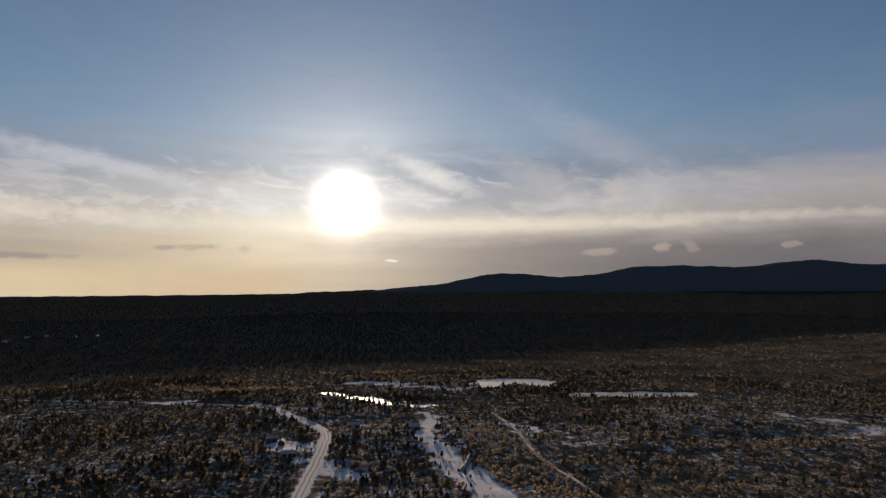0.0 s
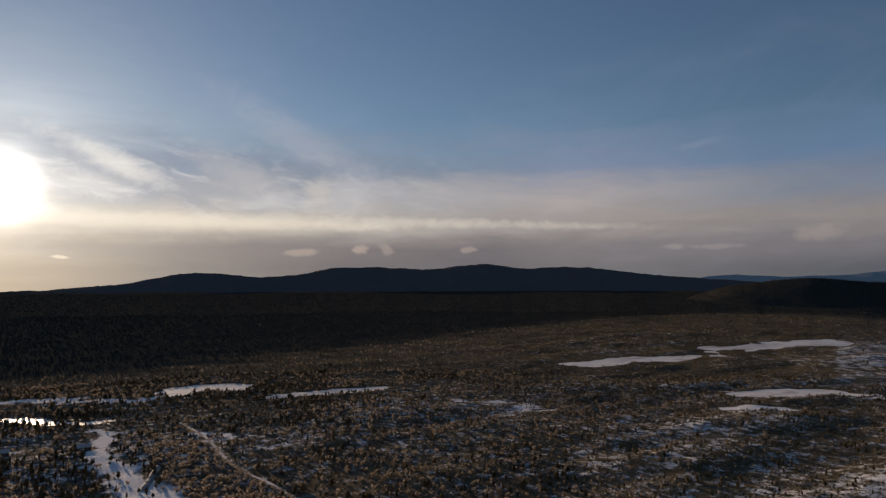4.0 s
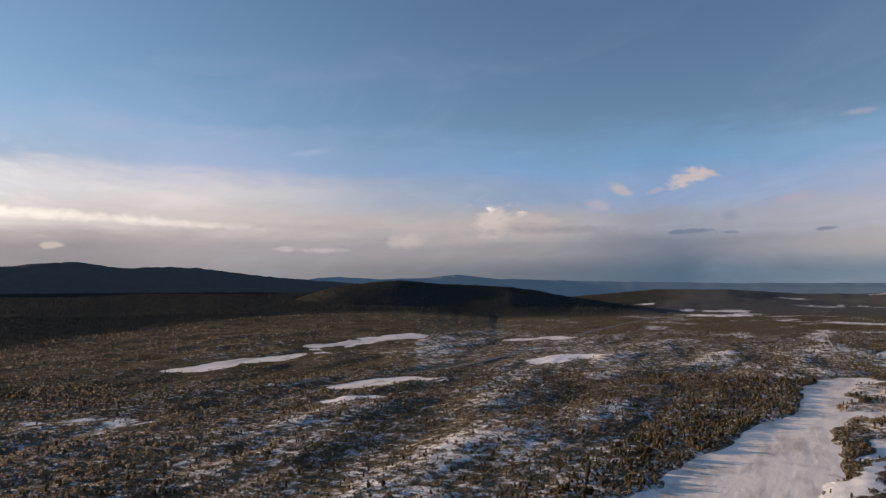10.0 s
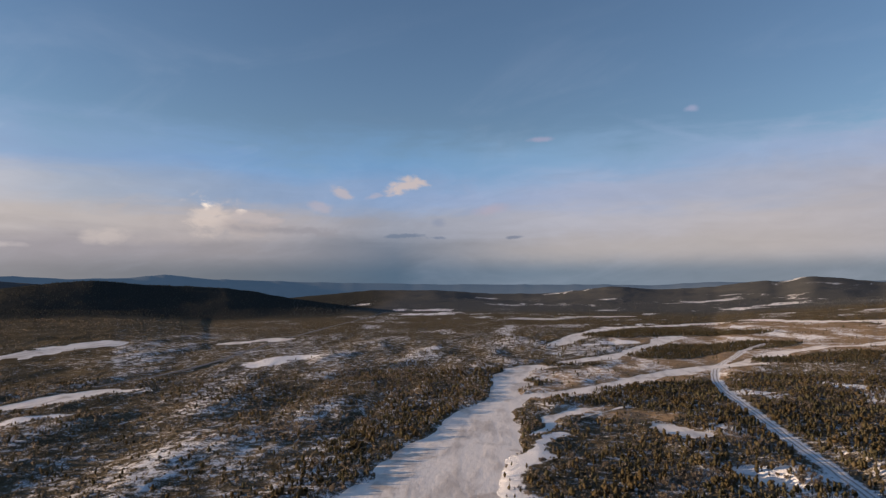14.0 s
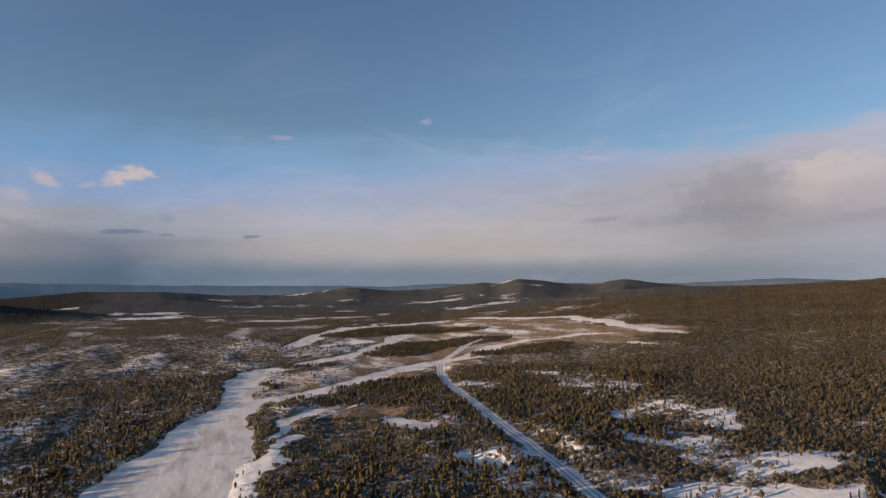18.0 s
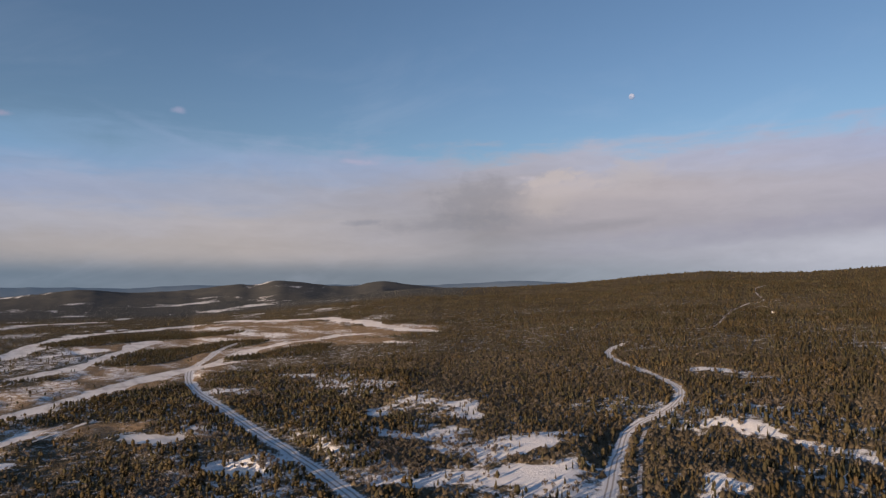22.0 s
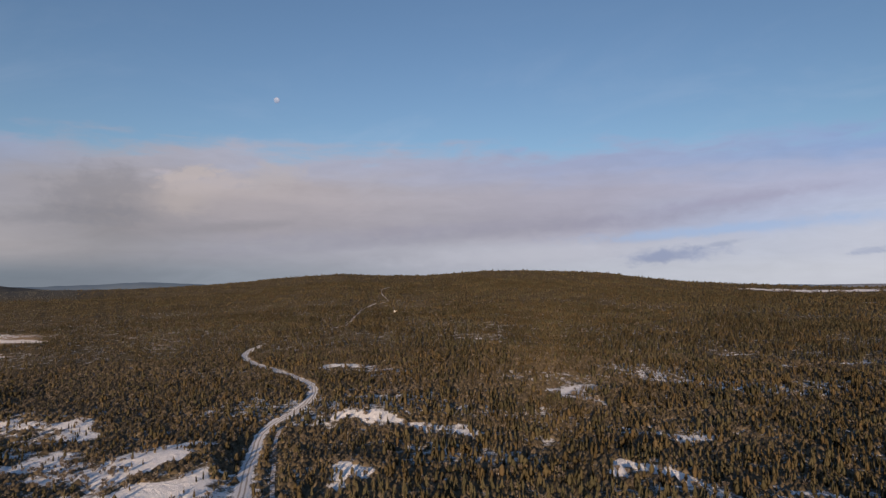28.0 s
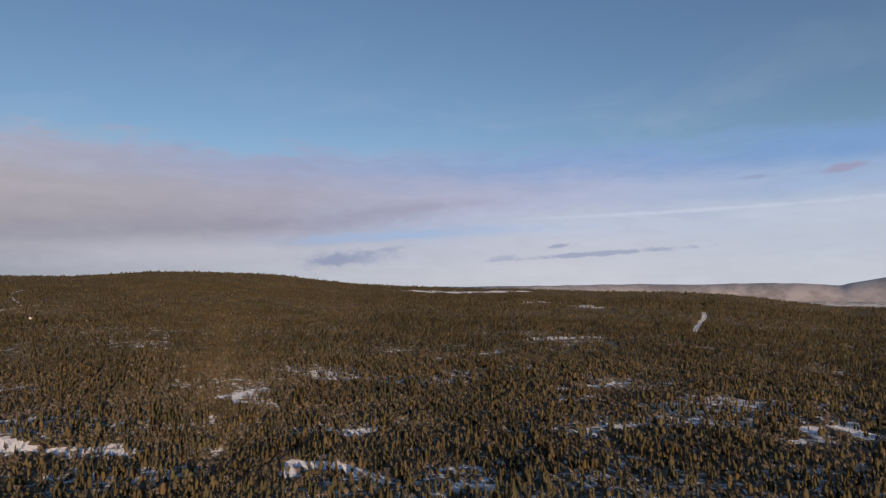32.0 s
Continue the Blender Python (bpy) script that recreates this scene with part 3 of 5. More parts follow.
def hills(x, y):
    """The bare height of the land, and how far each point is up a slope."""
    a, r = bearing(x, y), np.hypot(x, y)
    z = 1.6 * (fbm(x, y, 90, 3) - 0.5) * smooth(r, 60, 300)
    z = z + 20 * (fbm(x, y, 700, 3) - 0.5) * smooth(r, 1700, 3200)
    for name, line in SKYLINES.items():
        foot, crest, bend = SLOPES[name]
        el = sum(w * np.interp(a + d, [p[0] for p in line], [p[1] for p in line], left=-4, right=-4) for d, w in ((-0.9, 0.15), (-0.4, 0.22), (0, 0.26), (0.4, 0.22), (0.9, 0.15)))
        peak = EYE + crest * np.tan(np.radians(el)) - (7.0 if name in ("forest_hill", "plateau", "dark_hill") else 3.0)
        peak = peak + (9.0 if name == "mountains" else 5.0) * (fbm(a * 6.0, 0 * a + 13.0 * len(name), 4.0, 3) - 0.5)
        u = np.clip((r - foot) / (crest - foot), 0, 1)
        rough = (fbm(x, y, 420, 4) - 0.5) * (0.16 if name in ("plateau", "forest_hill") else 0.42) * np.sin(np.pi * u)
        up = peak * np.clip(u ** bend + rough, 0, 1) - np.clip(r - crest, 0, None) * 0.05
        z = np.maximum(z, np.where(peak > 0, up, -9))
    return z


# ---------------------------------------------------------------- what lies on the land (metres)
ROADS = [
    ("gravel_road", 7, [(-74, 303), (-77, 341), (-79, 373), (-81, 408), (-84, 449), (-89, 488), (-102, 515), (-129, 554), (-160, 596), (-177, 608)]),
    ("cross_road", 4, [(-445, 644), (-355, 634), (-265, 621), (-208, 612), (-161, 599), (-117, 590)]),
    ("narrow_track", 2.2, [(89, 315), (81, 338), (75, 369), (68, 393), (61, 426), (58, 474), (54, 512), (42, 570)]),
    ("highway", 8, [(677, 441), (790, 417), (947, 413), (1252, 437), (1582, 445), (1906, 448), (2226, 443), (2664, 460), (3016, 443)]),
    ("valley_road", 9, [(237, -178), (263, -180), (288, -183), (330, -190), (368, -196), (413, -202), (461, -207), (526, -216), (611, -228), (693, -240), (785, -263), (896, -304), (981, -355), (1078, -408), (1175, -482)]),
    ("forest_road", 6.5, [(183, -248), (203, -283), (223, -315), (240, -343), (257, -375), (274, -406), (283, -440), (286, -477), (295, -512), (311, -549), (331, -576), (372, -609), (416, -641), (455, -665), (490, -696), (513, -721), (536, -770), (541, -801)]),
    ("side_track", 2.5, [(170, -263), (192, -296), (209, -322), (221, -342), (242, -375), (259, -404), (271, -431)]),
    ("hill_road", 4.0, [(525, -986), (520, -1029), (578, -1188), (624, -1325), (654, -1453), (648, -1519), (725, -1667), (841, -1923), (878, -2090)]),
    ("far_road", 8, [(-680, -1089), (-851, -1333), (-929, -1438), (-1018, -1581)]),
]
CABINS = [(-124.1, 466.0), (-115.0, 455.9), (-100.3, 418.4), (-110.3, 410.6), (-71.6, 514.5), (-72.3, 475.0), (-23.2, 503.0)]
HUTS = [(-814.1, 1183.9), (-822.8, 1260.9), (-797.5, 1281.3), (-736.6, 1276.1), (-707.1, 1302.8), (535.9, -1296.3)]
VAN = [(-4.3, 512.6)]
POLE = [(14.8, 361.7)]
BERM = [(20.8, 437.1), (15.6, 412.3), (10.6, 388.4)]
CHANNELS = [
    [(314, 46, 89.8), (360, 34, 69.1), (418, 26, 67.5), (478, 18, 67.8), (557, 5, 53.1), (627, -11, 46.6), (721, -15, 42.9), (850, -32, 65.0), (907, -78, 55.0), (953, -124, 58.1), (998, -179, 61.2), (1105, -238, 68.1), (1230, -304, 76.3), (1410, -392, 88.0)],
    [(1211, -114, 58.4), (1310, -145, 77.4), (1506, -217, 91.6), (1699, -305, 103.8), (1808, -506, 112.8), (1894, -652, 120.4)],
    [(653, -44, 26.7), (681, -83, 29.6), (728, -130, 43.5), (798, -192, 49.7), (880, -285, 55.9), (913, -355, 59.1), (1027, -442, 67.4), (1071, -526, 71.8), (1050, -574, 72.1), (1068, -644, 75.0), (1028, -679, 74.1)],
    [(485, -26, 7.6), (536, -46, 12.9), (574, -75, 15.3), (609, -108, 17.8)],
    [(669, -47, 9.7), (682, -78, 13.2), (677, -104, 17.3), (617, -110, 12.0)],
    [(1914, -747, 123.4), (1652, -800, 110.2), (1517, -863, 104.8), (1276, -816, 91.0), (1117, -770, 81.5), (1003, -751, 75.3), (923, -753, 67.3)],
    [(879, -625, 40.1), (823, -633, 32.4)],
    [(2302, -260, 111.2), (2332, -464, 142.8)],
]
CHANNELS = [[(x, y, w * float(np.interp(math.hypot(x, y), [520, 720, 1000], [1.0, 0.78, 0.52]))) for x, y, w in band] for band in CHANNELS]
PONDS = [
    [(-2675, -3303, 620), (-3152, -2463, 700)],
    [(56, 734, 43.3), (87, 760, 46.4), (116, 745, 45.7)],
    [(137, 662, 14), (184, 664, 21), (249, 659, 18)],
    [(-125, 673, 10.7), (-83, 652, 13.4), (-52, 622, 12.7), (-13, 603, 8.7)],
    [(595, 733, 57.0), (671, 735, 60.1), (728, 719, 57.7), (812, 698, 34.7)],
    [(879, 749, 56.9), (973, 729, 73.2), (1131, 707, 67.3)],
    [(565, 451, 19.9), (609, 428, 35.7), (646, 409, 33.0), (665, 383, 16.6)],
    [(1205, 514, 33.0), (1323, 456, 68.8)],
    [(526, -128, 9.7), (507, -140, 21.5), (492, -152, 13.6)],
    [(378, -149, 14.6), (368, -159, 24.1)],
]
CLEARINGS = [
    (0.8, [(458, -302, 25.7), (452, -321, 33.9), (464, -358, 35.7), (407, -347, 32.7)]),
    (0.8, [(314, -297, 26.8), (303, -329, 27.6), (297, -365, 17.5)]),
    (0.95, [(245, -300, 24.2), (252, -279, 23.5)]),
    (0.85, [(436, -272, 11.1), (404, -272, 17.0), (374, -281, 21.3), (351, -296, 23.1), (338, -315, 14.4)]),
    (0.7, [(369, -309, 22.6), (323, -306, 18.7), (312, -328, 13.6)]),
    (1, [(302, -215, 23.2), (283, -228, 22.8), (274, -255, 23.4), (257, -274, 23.5), (242, -292, 23.7)]),
    (1, [(326, -283, 26.7), (304, -298, 26.3), (295, -338, 27.7)]),
    (0.85, [(226, -282, 22.7), (225, -258, 17.7)]),
    (1, [(713, -353, 14.3), (657, -371, 33.5), (586, -365, 41.9), (544, -366, 39.8)]),
    (0.75, [(502, -163, 16.5), (492, -181, 32.1)]),
    (0.9, [(368, -159, 24.9), (383, -184, 26.3)]),
    (0.6, [(817, -250, 51.7), (833, -269, 52.9)]),
    (0.75, [(673, -264, 39.1), (653, -281, 43.2)]),
    (0.9, [(267, -447, 10.0), (242, -455, 15.5), (216, -462, 20.8), (188, -463, 16.8)]),
    (0.6, [(179, -454, 13.5), (155, -464, 12.9), (128, -465, 14.5)]),
    (0.75, [(365, -671, 21.1), (326, -676, 27.9), (288, -655, 36.9), (270, -677, 25.4)]),
    (1, [(173, -317, 18.6), (171, -338, 20.0), (158, -336, 19.2)]),
    (0.9, [(1218, -169, 39.8), (1279, -237, 70.2)]),
    (0.6, [(1741, -333, 106.6), (1857, -415, 114.3)]),
    (0.8, [(1060, -101, 37.0), (1050, -120, 38.0)]),
    (1, [(23, -392, 14.1), (5, -390, 21.1), (-17, -383, 16.1)]),
    (0.7, [(-17, -383, 16.1), (-37, -370, 21.4)]),
    (0.65, [(6, -489, 12.3), (-19, -485, 21.6), (-40, -482, 18.6)]),
    (0.65, [(204, -458, 21.1), (172, -461, 21.3), (119, -457, 17.5), (72, -451, 14.8)]),
    (0.65, [(82, -616, 19.4), (70, -628, 38.3), (63, -603, 36.9), (49, -559, 34.2)]),
    (0.6, [(250, -947, 29.4), (213, -913, 27.0)]),
    (0.5, [(26, -894, 21.5), (-128, -940, 22.8)]),
    (0.8, [(-351, -1013, 29.6), (-440, -1022, 44.0)]),
    (0.6, [(-170, -852, 31.3), (-252, -887, 28.8)]),
    (0.55, [(-252, -618, 30.4), (-296, -618, 32.1)]),
    (0.65, [(-328, -546, 27.5), (-382, -507, 37.3), (-406, -514, 29.1)]),
    (0.7, [(-327, -407, 25.1), (-346, -396, 32.2), (-365, -402, 31.9)]),
    (0.7, [(-404, -422, 35.7), (-404, -404, 34.9)]),
    (0.6, [(-594, -2016, 126.1), (-756, -2032, 130.1), (-786, -1742, 114.8)]),
    (1, [(-404, -2726, 165.4), (-620, -2786, 171.2), (-874, -2894, 181.4)]),
    (0.6, [(-897, -955, 47.2), (-934, -926, 58.5)]),
    (0.8, [(-96, 749, 23.6), (-42, 729, 24.5), (22, 702, 19.4), (53, 714, 24.0)]),
    (0.9, [(55, 527, 13.3), (72, 501, 20.0), (80, 482, 11.1)]),
    (0.75, [(-120, 448, 28.6), (-94, 435, 27.5)]),
    (0.65, [(-79, 515, 17.5), (-56, 504, 20.7)]),
    (0.7, [(-66, 407, 20.3), (-48, 401, 25.1)]),
    (1, [(-20, 566, 9), (-11, 513, 16), (0, 450, 24), (10, 393, 28), (20, 355, 30), (29, 323, 30)]),
    (0.9, [(-279, 627, 13.2), (-247, 630, 13.8)]),
    (0.6, [(282, 532, 15.2), (303, 527, 15.3), (324, 515, 19.7)]),
    (0.6, [(305, 486, 22.0), (340, 494, 28.1)]),
    (1, [(304, -3, 23.1), (342, -8, 19.8), (395, -14, 18.3), (447, -29, 15.6), (493, -44, 10.8)]),
    (1, [(2508, 296, 151.7), (2592, 190, 156.1)]),
    (0.5, [(3260, 0, 144.5), (3338, -253, 104.3)]),
    (0.5, [(3300, -273, 198.8), (3158, -453, 111.1)]),
    (0.9, [(4833, -403, 0.4), (4159, -461, 251.1)]),
    (0.4, [(879, 333, 56.4), (992, 298, 62.5), (1088, 247, 67.3)]),
    (0.45, [(747, 225, 38.4), (831, 196, 45.1)]),
    (0.75, [(1112, 128, 39.0), (1146, 95, 40.0)]),
    (0.45, [(417, 176, 15.8), (434, 148, 16.5), (434, 123, 12.4)]),
    (1, [(875, 328, 34.8), (991, 318, 62.8)]),
    (0.8, [(486, 412, 16.0), (540, 380, 19.8)]),
    (0.4, [(367, 207, 26.1), (361, 184, 25.2)]),
    (0.4, [(397, 169, 25.4), (397, 143, 26.1)]),
    (0.3, [(3822, -1537, 98.9), (3456, -1723, 125.0), (3558, -2058, 138.1)]),
]
MEADOWS = [
    [(653, -44, 47.1), (706, -111, 148.5), (874, -226, 227.4), (1121, -430, 301.2), (1143, -611, 324.8), (1035, -718, 252.0)],
    [(785, -40, 49.0), (788, -95, 139.7), (826, -160, 155.3), (904, -242, 126.5)],
    [(564, -66, 26.6), (575, -90, 44.0), (568, -125, 58.7)],
    [(1305, -289, 146.1), (1341, -515, 219.8), (1131, -640, 231.0)],
    [(1723, -662, 259.8), (1296, -734, 208.2)],
    [(858, -206, 84.9), (951, -318, 82.9)],
    [(967, -567, 83.5), (914, -614, 95.4)],
]
ISLANDS = [
    [(1023, -260, 103.9), (1134, -347, 142.9), (1165, -458, 150.7), (1162, -503, 73.0)],
    [(913, -86, 39.6), (907, -126, 39.6)],
    [(1440, -266, 139.0), (1544, -385, 191.4), (1452, -557, 112.1)],
    [(932, -403, 78.0), (916, -461, 120.7), (953, -529, 61.5)],
    [(625, -98, 44.0), (674, -155, 84.0), (717, -205, 69.9)],
    [(612, -58, 24.3), (617, -86, 30.7)],
]
GROVES = [
    [(311, 91, 48.8), (364, 84, 66.0), (449, 74, 83.5), (544, 60, 99.6), (679, 49, 123.1), (893, 33, 136.4)],
    [(714, 54, 157.7), (845, 84, 245.5), (1058, 30, 306.1), (1288, -59, 242.9)],
    [(346, -92, 70.5), (370, -141, 84.6), (343, -157, 53.6)],
    [(474, -158, 78.2), (539, -248, 130.0), (591, -345, 163.4)],
    [(549, -258, 107.5), (477, -264, 85.3), (371, -231, 42.0)],
]
THICKETS = [
    [(351, -252, 35.2), (335, -279, 43.9), (306, -287, 42.3), (277, -287, 26.8)],
    [(242, -550, 21.6), (230, -569, 34.6), (214, -581, 22.3)],
    [(-669, -1667, 84.2), (-736, -1631, 105.7)],
    [(463, 181, 38.8), (486, 166, 50.0), (494, 131, 40.5)],
    [(343, -85, 19.5), (386, -121, 20.4)],
    [(308, -199, 20.7), (314, -236, 25.0), (297, -240, 23.4)],
    [(36, 470, 46), (44, 400, 44), (56, 340, 40)],
    [(-301, 705, 33.1), (-236, 696, 40.6), (-164, 701, 23.3)],
    [(-77, 834, 37.2), (-27, 861, 35.2)],
]
BANKS = [(274, -303, 60, 3), (277, -343, 45, 5), (469, -380, 45, 4), (412, -375, 40, 3), (244, -484, 34, 3), (210, -491, 34, 3), (388, -203, 38, 3), (174, -358, 30, 4), (8, -417, 36, 4), (437, -47, 36, 1.5), (376, -31, 30, 1.2), (573, -402, 50, 5), (404, -240, 60, 4)]


def along(x, y, band):
    """How deep each point lies inside a band of points (x, y, width): 1 on its middle line, 0 at its edge, below 0 outside."""
    best = np.full(x.shape, -9.0)
    pts = np.array(band, float)
    reach = pts[:, 2].max() * 3 + 5
    near = np.nonzero((x > pts[:, 0].min() - reach) & (x < pts[:, 0].max() + reach) & (y > pts[:, 1].min() - reach) & (y < pts[:, 1].max() + reach))[0]
    if not len(near):
        return best
    px, py, b = x[near], y[near], np.full(len(near), -9.0)
    for (ax, ay, aw), (bx, by, bw) in zip(pts[:-1], pts[1:]):
        dx, dy = bx - ax, by - ay
        s = np.clip(((px - ax) * dx + (py - ay) * dy) / max(dx * dx + dy * dy, 1e-6), 0, 1)
        d = np.hypot(px - ax - s * dx, py - ay - s * dy)
        b = np.maximum(b, 1 - d / ((aw + s * (bw - aw)) / 2))
    best[near] = b
    return best


def deepest(x, y, bands):
    best = np.full(x.shape, -9.0)
    for b in bands:
        best = np.maximum(best, along(x, y, b))
    return best


def ways(width=0.0, widest=0.0):
    return [[(x, y, w + width) for x, y in line] for name, w, line in ROADS if w >= widest and not (widest and name == "highway")]


def clearing(x, y):
    """How open and snowy the woods are at each point, 0 to 1, with torn edges."""
    wx, wy = x + 52 * (fbm(x, y, 46, 4) - 0.5), y + 52 * (fbm(y + 300, x, 46, 4) - 0.5)
    found, speck = np.zeros(x.shape), fbm(x - 210, y + 40, 26, 4)
    for share, band in CLEARINGS:
        found = np.maximum(found, (0.26 + 0.74 * share ** 2) * smooth(along(wx, wy, band) + 2.4 * (speck - 0.5), -0.9, 0.7))
    return found * (0.55 + 0.95 * fbm(x + 70, y, 15, 3))


def survey(x, y):
    """Height, and shares of snow, grass, wood floor, ice and road at each point."""
    a, r = bearing(x, y), np.hypot(x, y) / K
    z = hills(x, y)
    jx, jy = x + 26 * (fbm(x, y, 40, 4) - 0.5), y + 26 * (fbm(y, x, 40, 4) - 0.5)
    wx, wy = x + 52 * (fbm(x, y, 46, 4) - 0.5), y + 52 * (fbm(y + 300, x, 46, 4) - 0.5)
    isle = deepest(jx, jy, ISLANDS)
    torn = fbm(x * 0.6, y * 1.1, 40, 4) - 0.5
    ice = deepest((jx + wx) / 2, (jy + wy) / 2, CHANNELS) + 1.5 * torn * smooth(r, 330, 620)
    ice = np.maximum(ice, deepest((jx + wx) / 2, (jy + wy) / 2, PONDS) + 3.2 * torn)
    ice = np.where(isle > 0, -1, ice)
    grass = np.maximum(deepest(wx, wy, MEADOWS), 0.5 * (1 + np.maximum(ice, -1)) - 0.47)
    grass = np.where(isle > 0, 0, smooth(grass, -0.05, 0.25))
    road = deepest(x, y, ways(3.5))
    lane = deepest(x, y, ways(3.5, 4.5))
    open_snow = clearing(x, y)
    # heath with drifts towards the valley, woods elsewhere
    band_noise = fbm(a * 40.0, r * 0.5, 34, 4)
    open_snow = np.where(r > 950, open_snow * (0.5 + 0.6 * smooth(band_noise, 0.42, 0.6)), open_snow)
    heath = np.interp(a, [-240, -125, -112, -100, -44, -30, -12, 8, 60, 109], [0, 0, 0.25, 0.85, 1, 0.6, 0.35, 0.2, 0.2, 0.2])
    heath = heath * smooth(r, 1500, 800) + 0.35 * smooth(r, 900, 1600) * smooth(np.abs(a + 92), 40, 20) * smooth(r, 3300, 2400)
    lump, drift = fbm(x, y, 120, 4), fbm(x * 0.55, y * 1.2 + 60, 62, 4)
    snow = 0.33 + heath * (0.062 + 0.105 * smooth(drift, 0.42, 0.68)) * np.interp(a, [-86, -74, -60, -45], [1.08, 0.95, 0.88, 0.74]) + 0.06 * smooth(lump, 0.5, 0.7) + 0.025 * smooth(a, -125, -140) * smooth(r, 900, 500) + 0.04 * smooth(a, -16, 2)
    snow = snow + 0.10 * smooth(drift, 0.5, 0.66) * (1 - heath) * smooth(a, -108, -118) * smooth(r, 640, 520)
    snow = snow * np.where(r > 900, np.interp(r, [900, 2400], [1, 0.35]), 1)
    snow = np.where(ice > -0.8, snow * 0.9, snow)
    snow = snow * np.where(a > -58, np.interp(r, [430, 700], [1, 0.80]), 1)
    flood = 0.31 + 0.19 * smooth(fbm(x * 0.35, y * 1.4, 40, 4), 0.4, 0.66)
    snow = np.maximum(snow * (1 - grass) + flood * grass, open_snow * 1.0)
    snow = np.maximum(snow, smooth(lane, -0.2, 0.4) * 0.74)
    wood = (0.45 - 0.25 * smooth(a, -110, -130)) * np.clip(1 - heath, 0, 1) * (1 - grass) * (1 - open_snow) * smooth(lump, 0.30, 0.45)
    # where cloud shadow lies; floor and spruce colours are darkened there
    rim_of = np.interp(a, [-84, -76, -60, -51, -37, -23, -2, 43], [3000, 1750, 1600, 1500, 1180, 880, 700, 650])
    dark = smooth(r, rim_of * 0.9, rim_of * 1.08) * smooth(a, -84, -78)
    grove = smooth(deepest(jx, jy, GROVES), -0.15, 0.25)
    snow = snow + 0.05 * grove * (open_snow < 0.4) * smooth(r, 520, 380)
    wood = np.maximum(wood, 0.8 * smooth(r, 2000, 2700) * smooth(a, -140, -130))
    wood = np.maximum(wood, np.maximum(dark, 0.9 * smooth(a, -192, -204) * smooth(r, 420, 560)))
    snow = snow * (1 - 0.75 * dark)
    hummock = fbm(x * 0.5 + 40, y * 1.2, 34, 4)
    z = z + (7.5 * (drift - 0.5) + 3.5 * (hummock - 0.5)) * np.clip(heath + 0.25, 0, 1) * smooth(ice, -0.3, -1.6) * smooth(r, 1400, 900) * smooth(road, 0.2, -2.0)
    for bx, by, br, bh in BANKS:
        z = z + bh * np.exp(-((x - bx) ** 2 + (y - by) ** 2) / (br * br)) * smooth(ice, 0.0, -0.5) * smooth(road, -0.3, -3.5)
    z = np.where(r < 60, hills(x, y), z)
    z = z - 1.1 * smooth(ice, -0.22, 0.12)
    snow = snow + 0.17 * smooth(fbm(a * 25.0 + 900, r * 0.42, 60, 4), 0.58, 0.72) * smooth(r, 850, 1100) * smooth(np.abs(a + 98), 34, 24)
    strips = smooth(fbm(a * 11.0 + 300, r * 0.30, 40, 4), 0.655, 0.76) * smooth(r, 1150, 1600) * smooth(np.abs(a + 101), 30, 22)
    snow = np.maximum(snow, 0.58 * strips)
    away = smooth(r, 2450, 2650) * smooth(a, -198, -206)
    snow = np.maximum(snow, 0.5 * away)
    heath = heath * (1 - grove)
    return z, snow, grass, wood, ice, road, heath, open_snow, isle, lump, dark


def sheet(name, verts, faces, mat, smooth_faces=True):
    me = bpy.data.meshes.new(name)
    nv, nf, k = len(verts), len(faces), faces.shape[1]
    me.vertices.add(nv)
    me.vertices.foreach_set("co", np.asarray(verts, np.float32).ravel())
    me.loops.add(nf * k)
    me.loops.foreach_set("vertex_index", np.asarray(faces, np.int32).ravel())
    me.polygons.add(nf)
    me.polygons.foreach_set("loop_start", np.arange(0, nf * k, k, dtype=np.int32))
    me.polygons.foreach_set("use_smooth", np.full(nf, smooth_faces))
    me.update(calc_edges=True)
    me.validate()
    if mat:
        me.materials.append(mat)
    return me


def share(me, name, values):
    me.attributes.new(name, "FLOAT", "POINT").data.foreach_set("value", np.asarray(values, np.float32))


# ---------------------------------------------------------------- ground: one sheet to the horizon
spokes = np.radians(np.concatenate([np.arange(-232, 45, 0.30), np.arange(45, 128, 2.5)]))
rings = np.concatenate([[0.02, 8, 20, 40, 60, 85, 110, 140, 165, 190, 220, 245, 265, 285], np.geomspace(310, 4880, 255)])
A, R = np.meshgrid(spokes, rings)
gx, gy = (-np.sin(A) * R).ravel(), (np.cos(A) * R).ravel()
gz, snow, grass, wood, ice, road, heath, open_snow, isle, lump, dark = survey(gx, gy)
# forest canopy stands in for single trees far out
far_wood = smooth(R.ravel(), 3300, 4000) * (1 - smooth(open_snow, 0.3, 0.6)) * (ice < -0.1)
gz = gz + far_wood * (3 + 4 * vnoise(gx, gy, 22))
na, nr = len(spokes), len(rings)
i, j = np.meshgrid(np.arange(na), np.arange(nr - 1))
i2 = (i + 1) % na
quads = np.stack([j * na + i, j * na + i2, (j + 1) * na + i2, (j + 1) * na + i], -1).reshape(-1, 4)[:, ::-1]
me = sheet("ground", np.c_[gx, gy, gz], quads, GROUND)
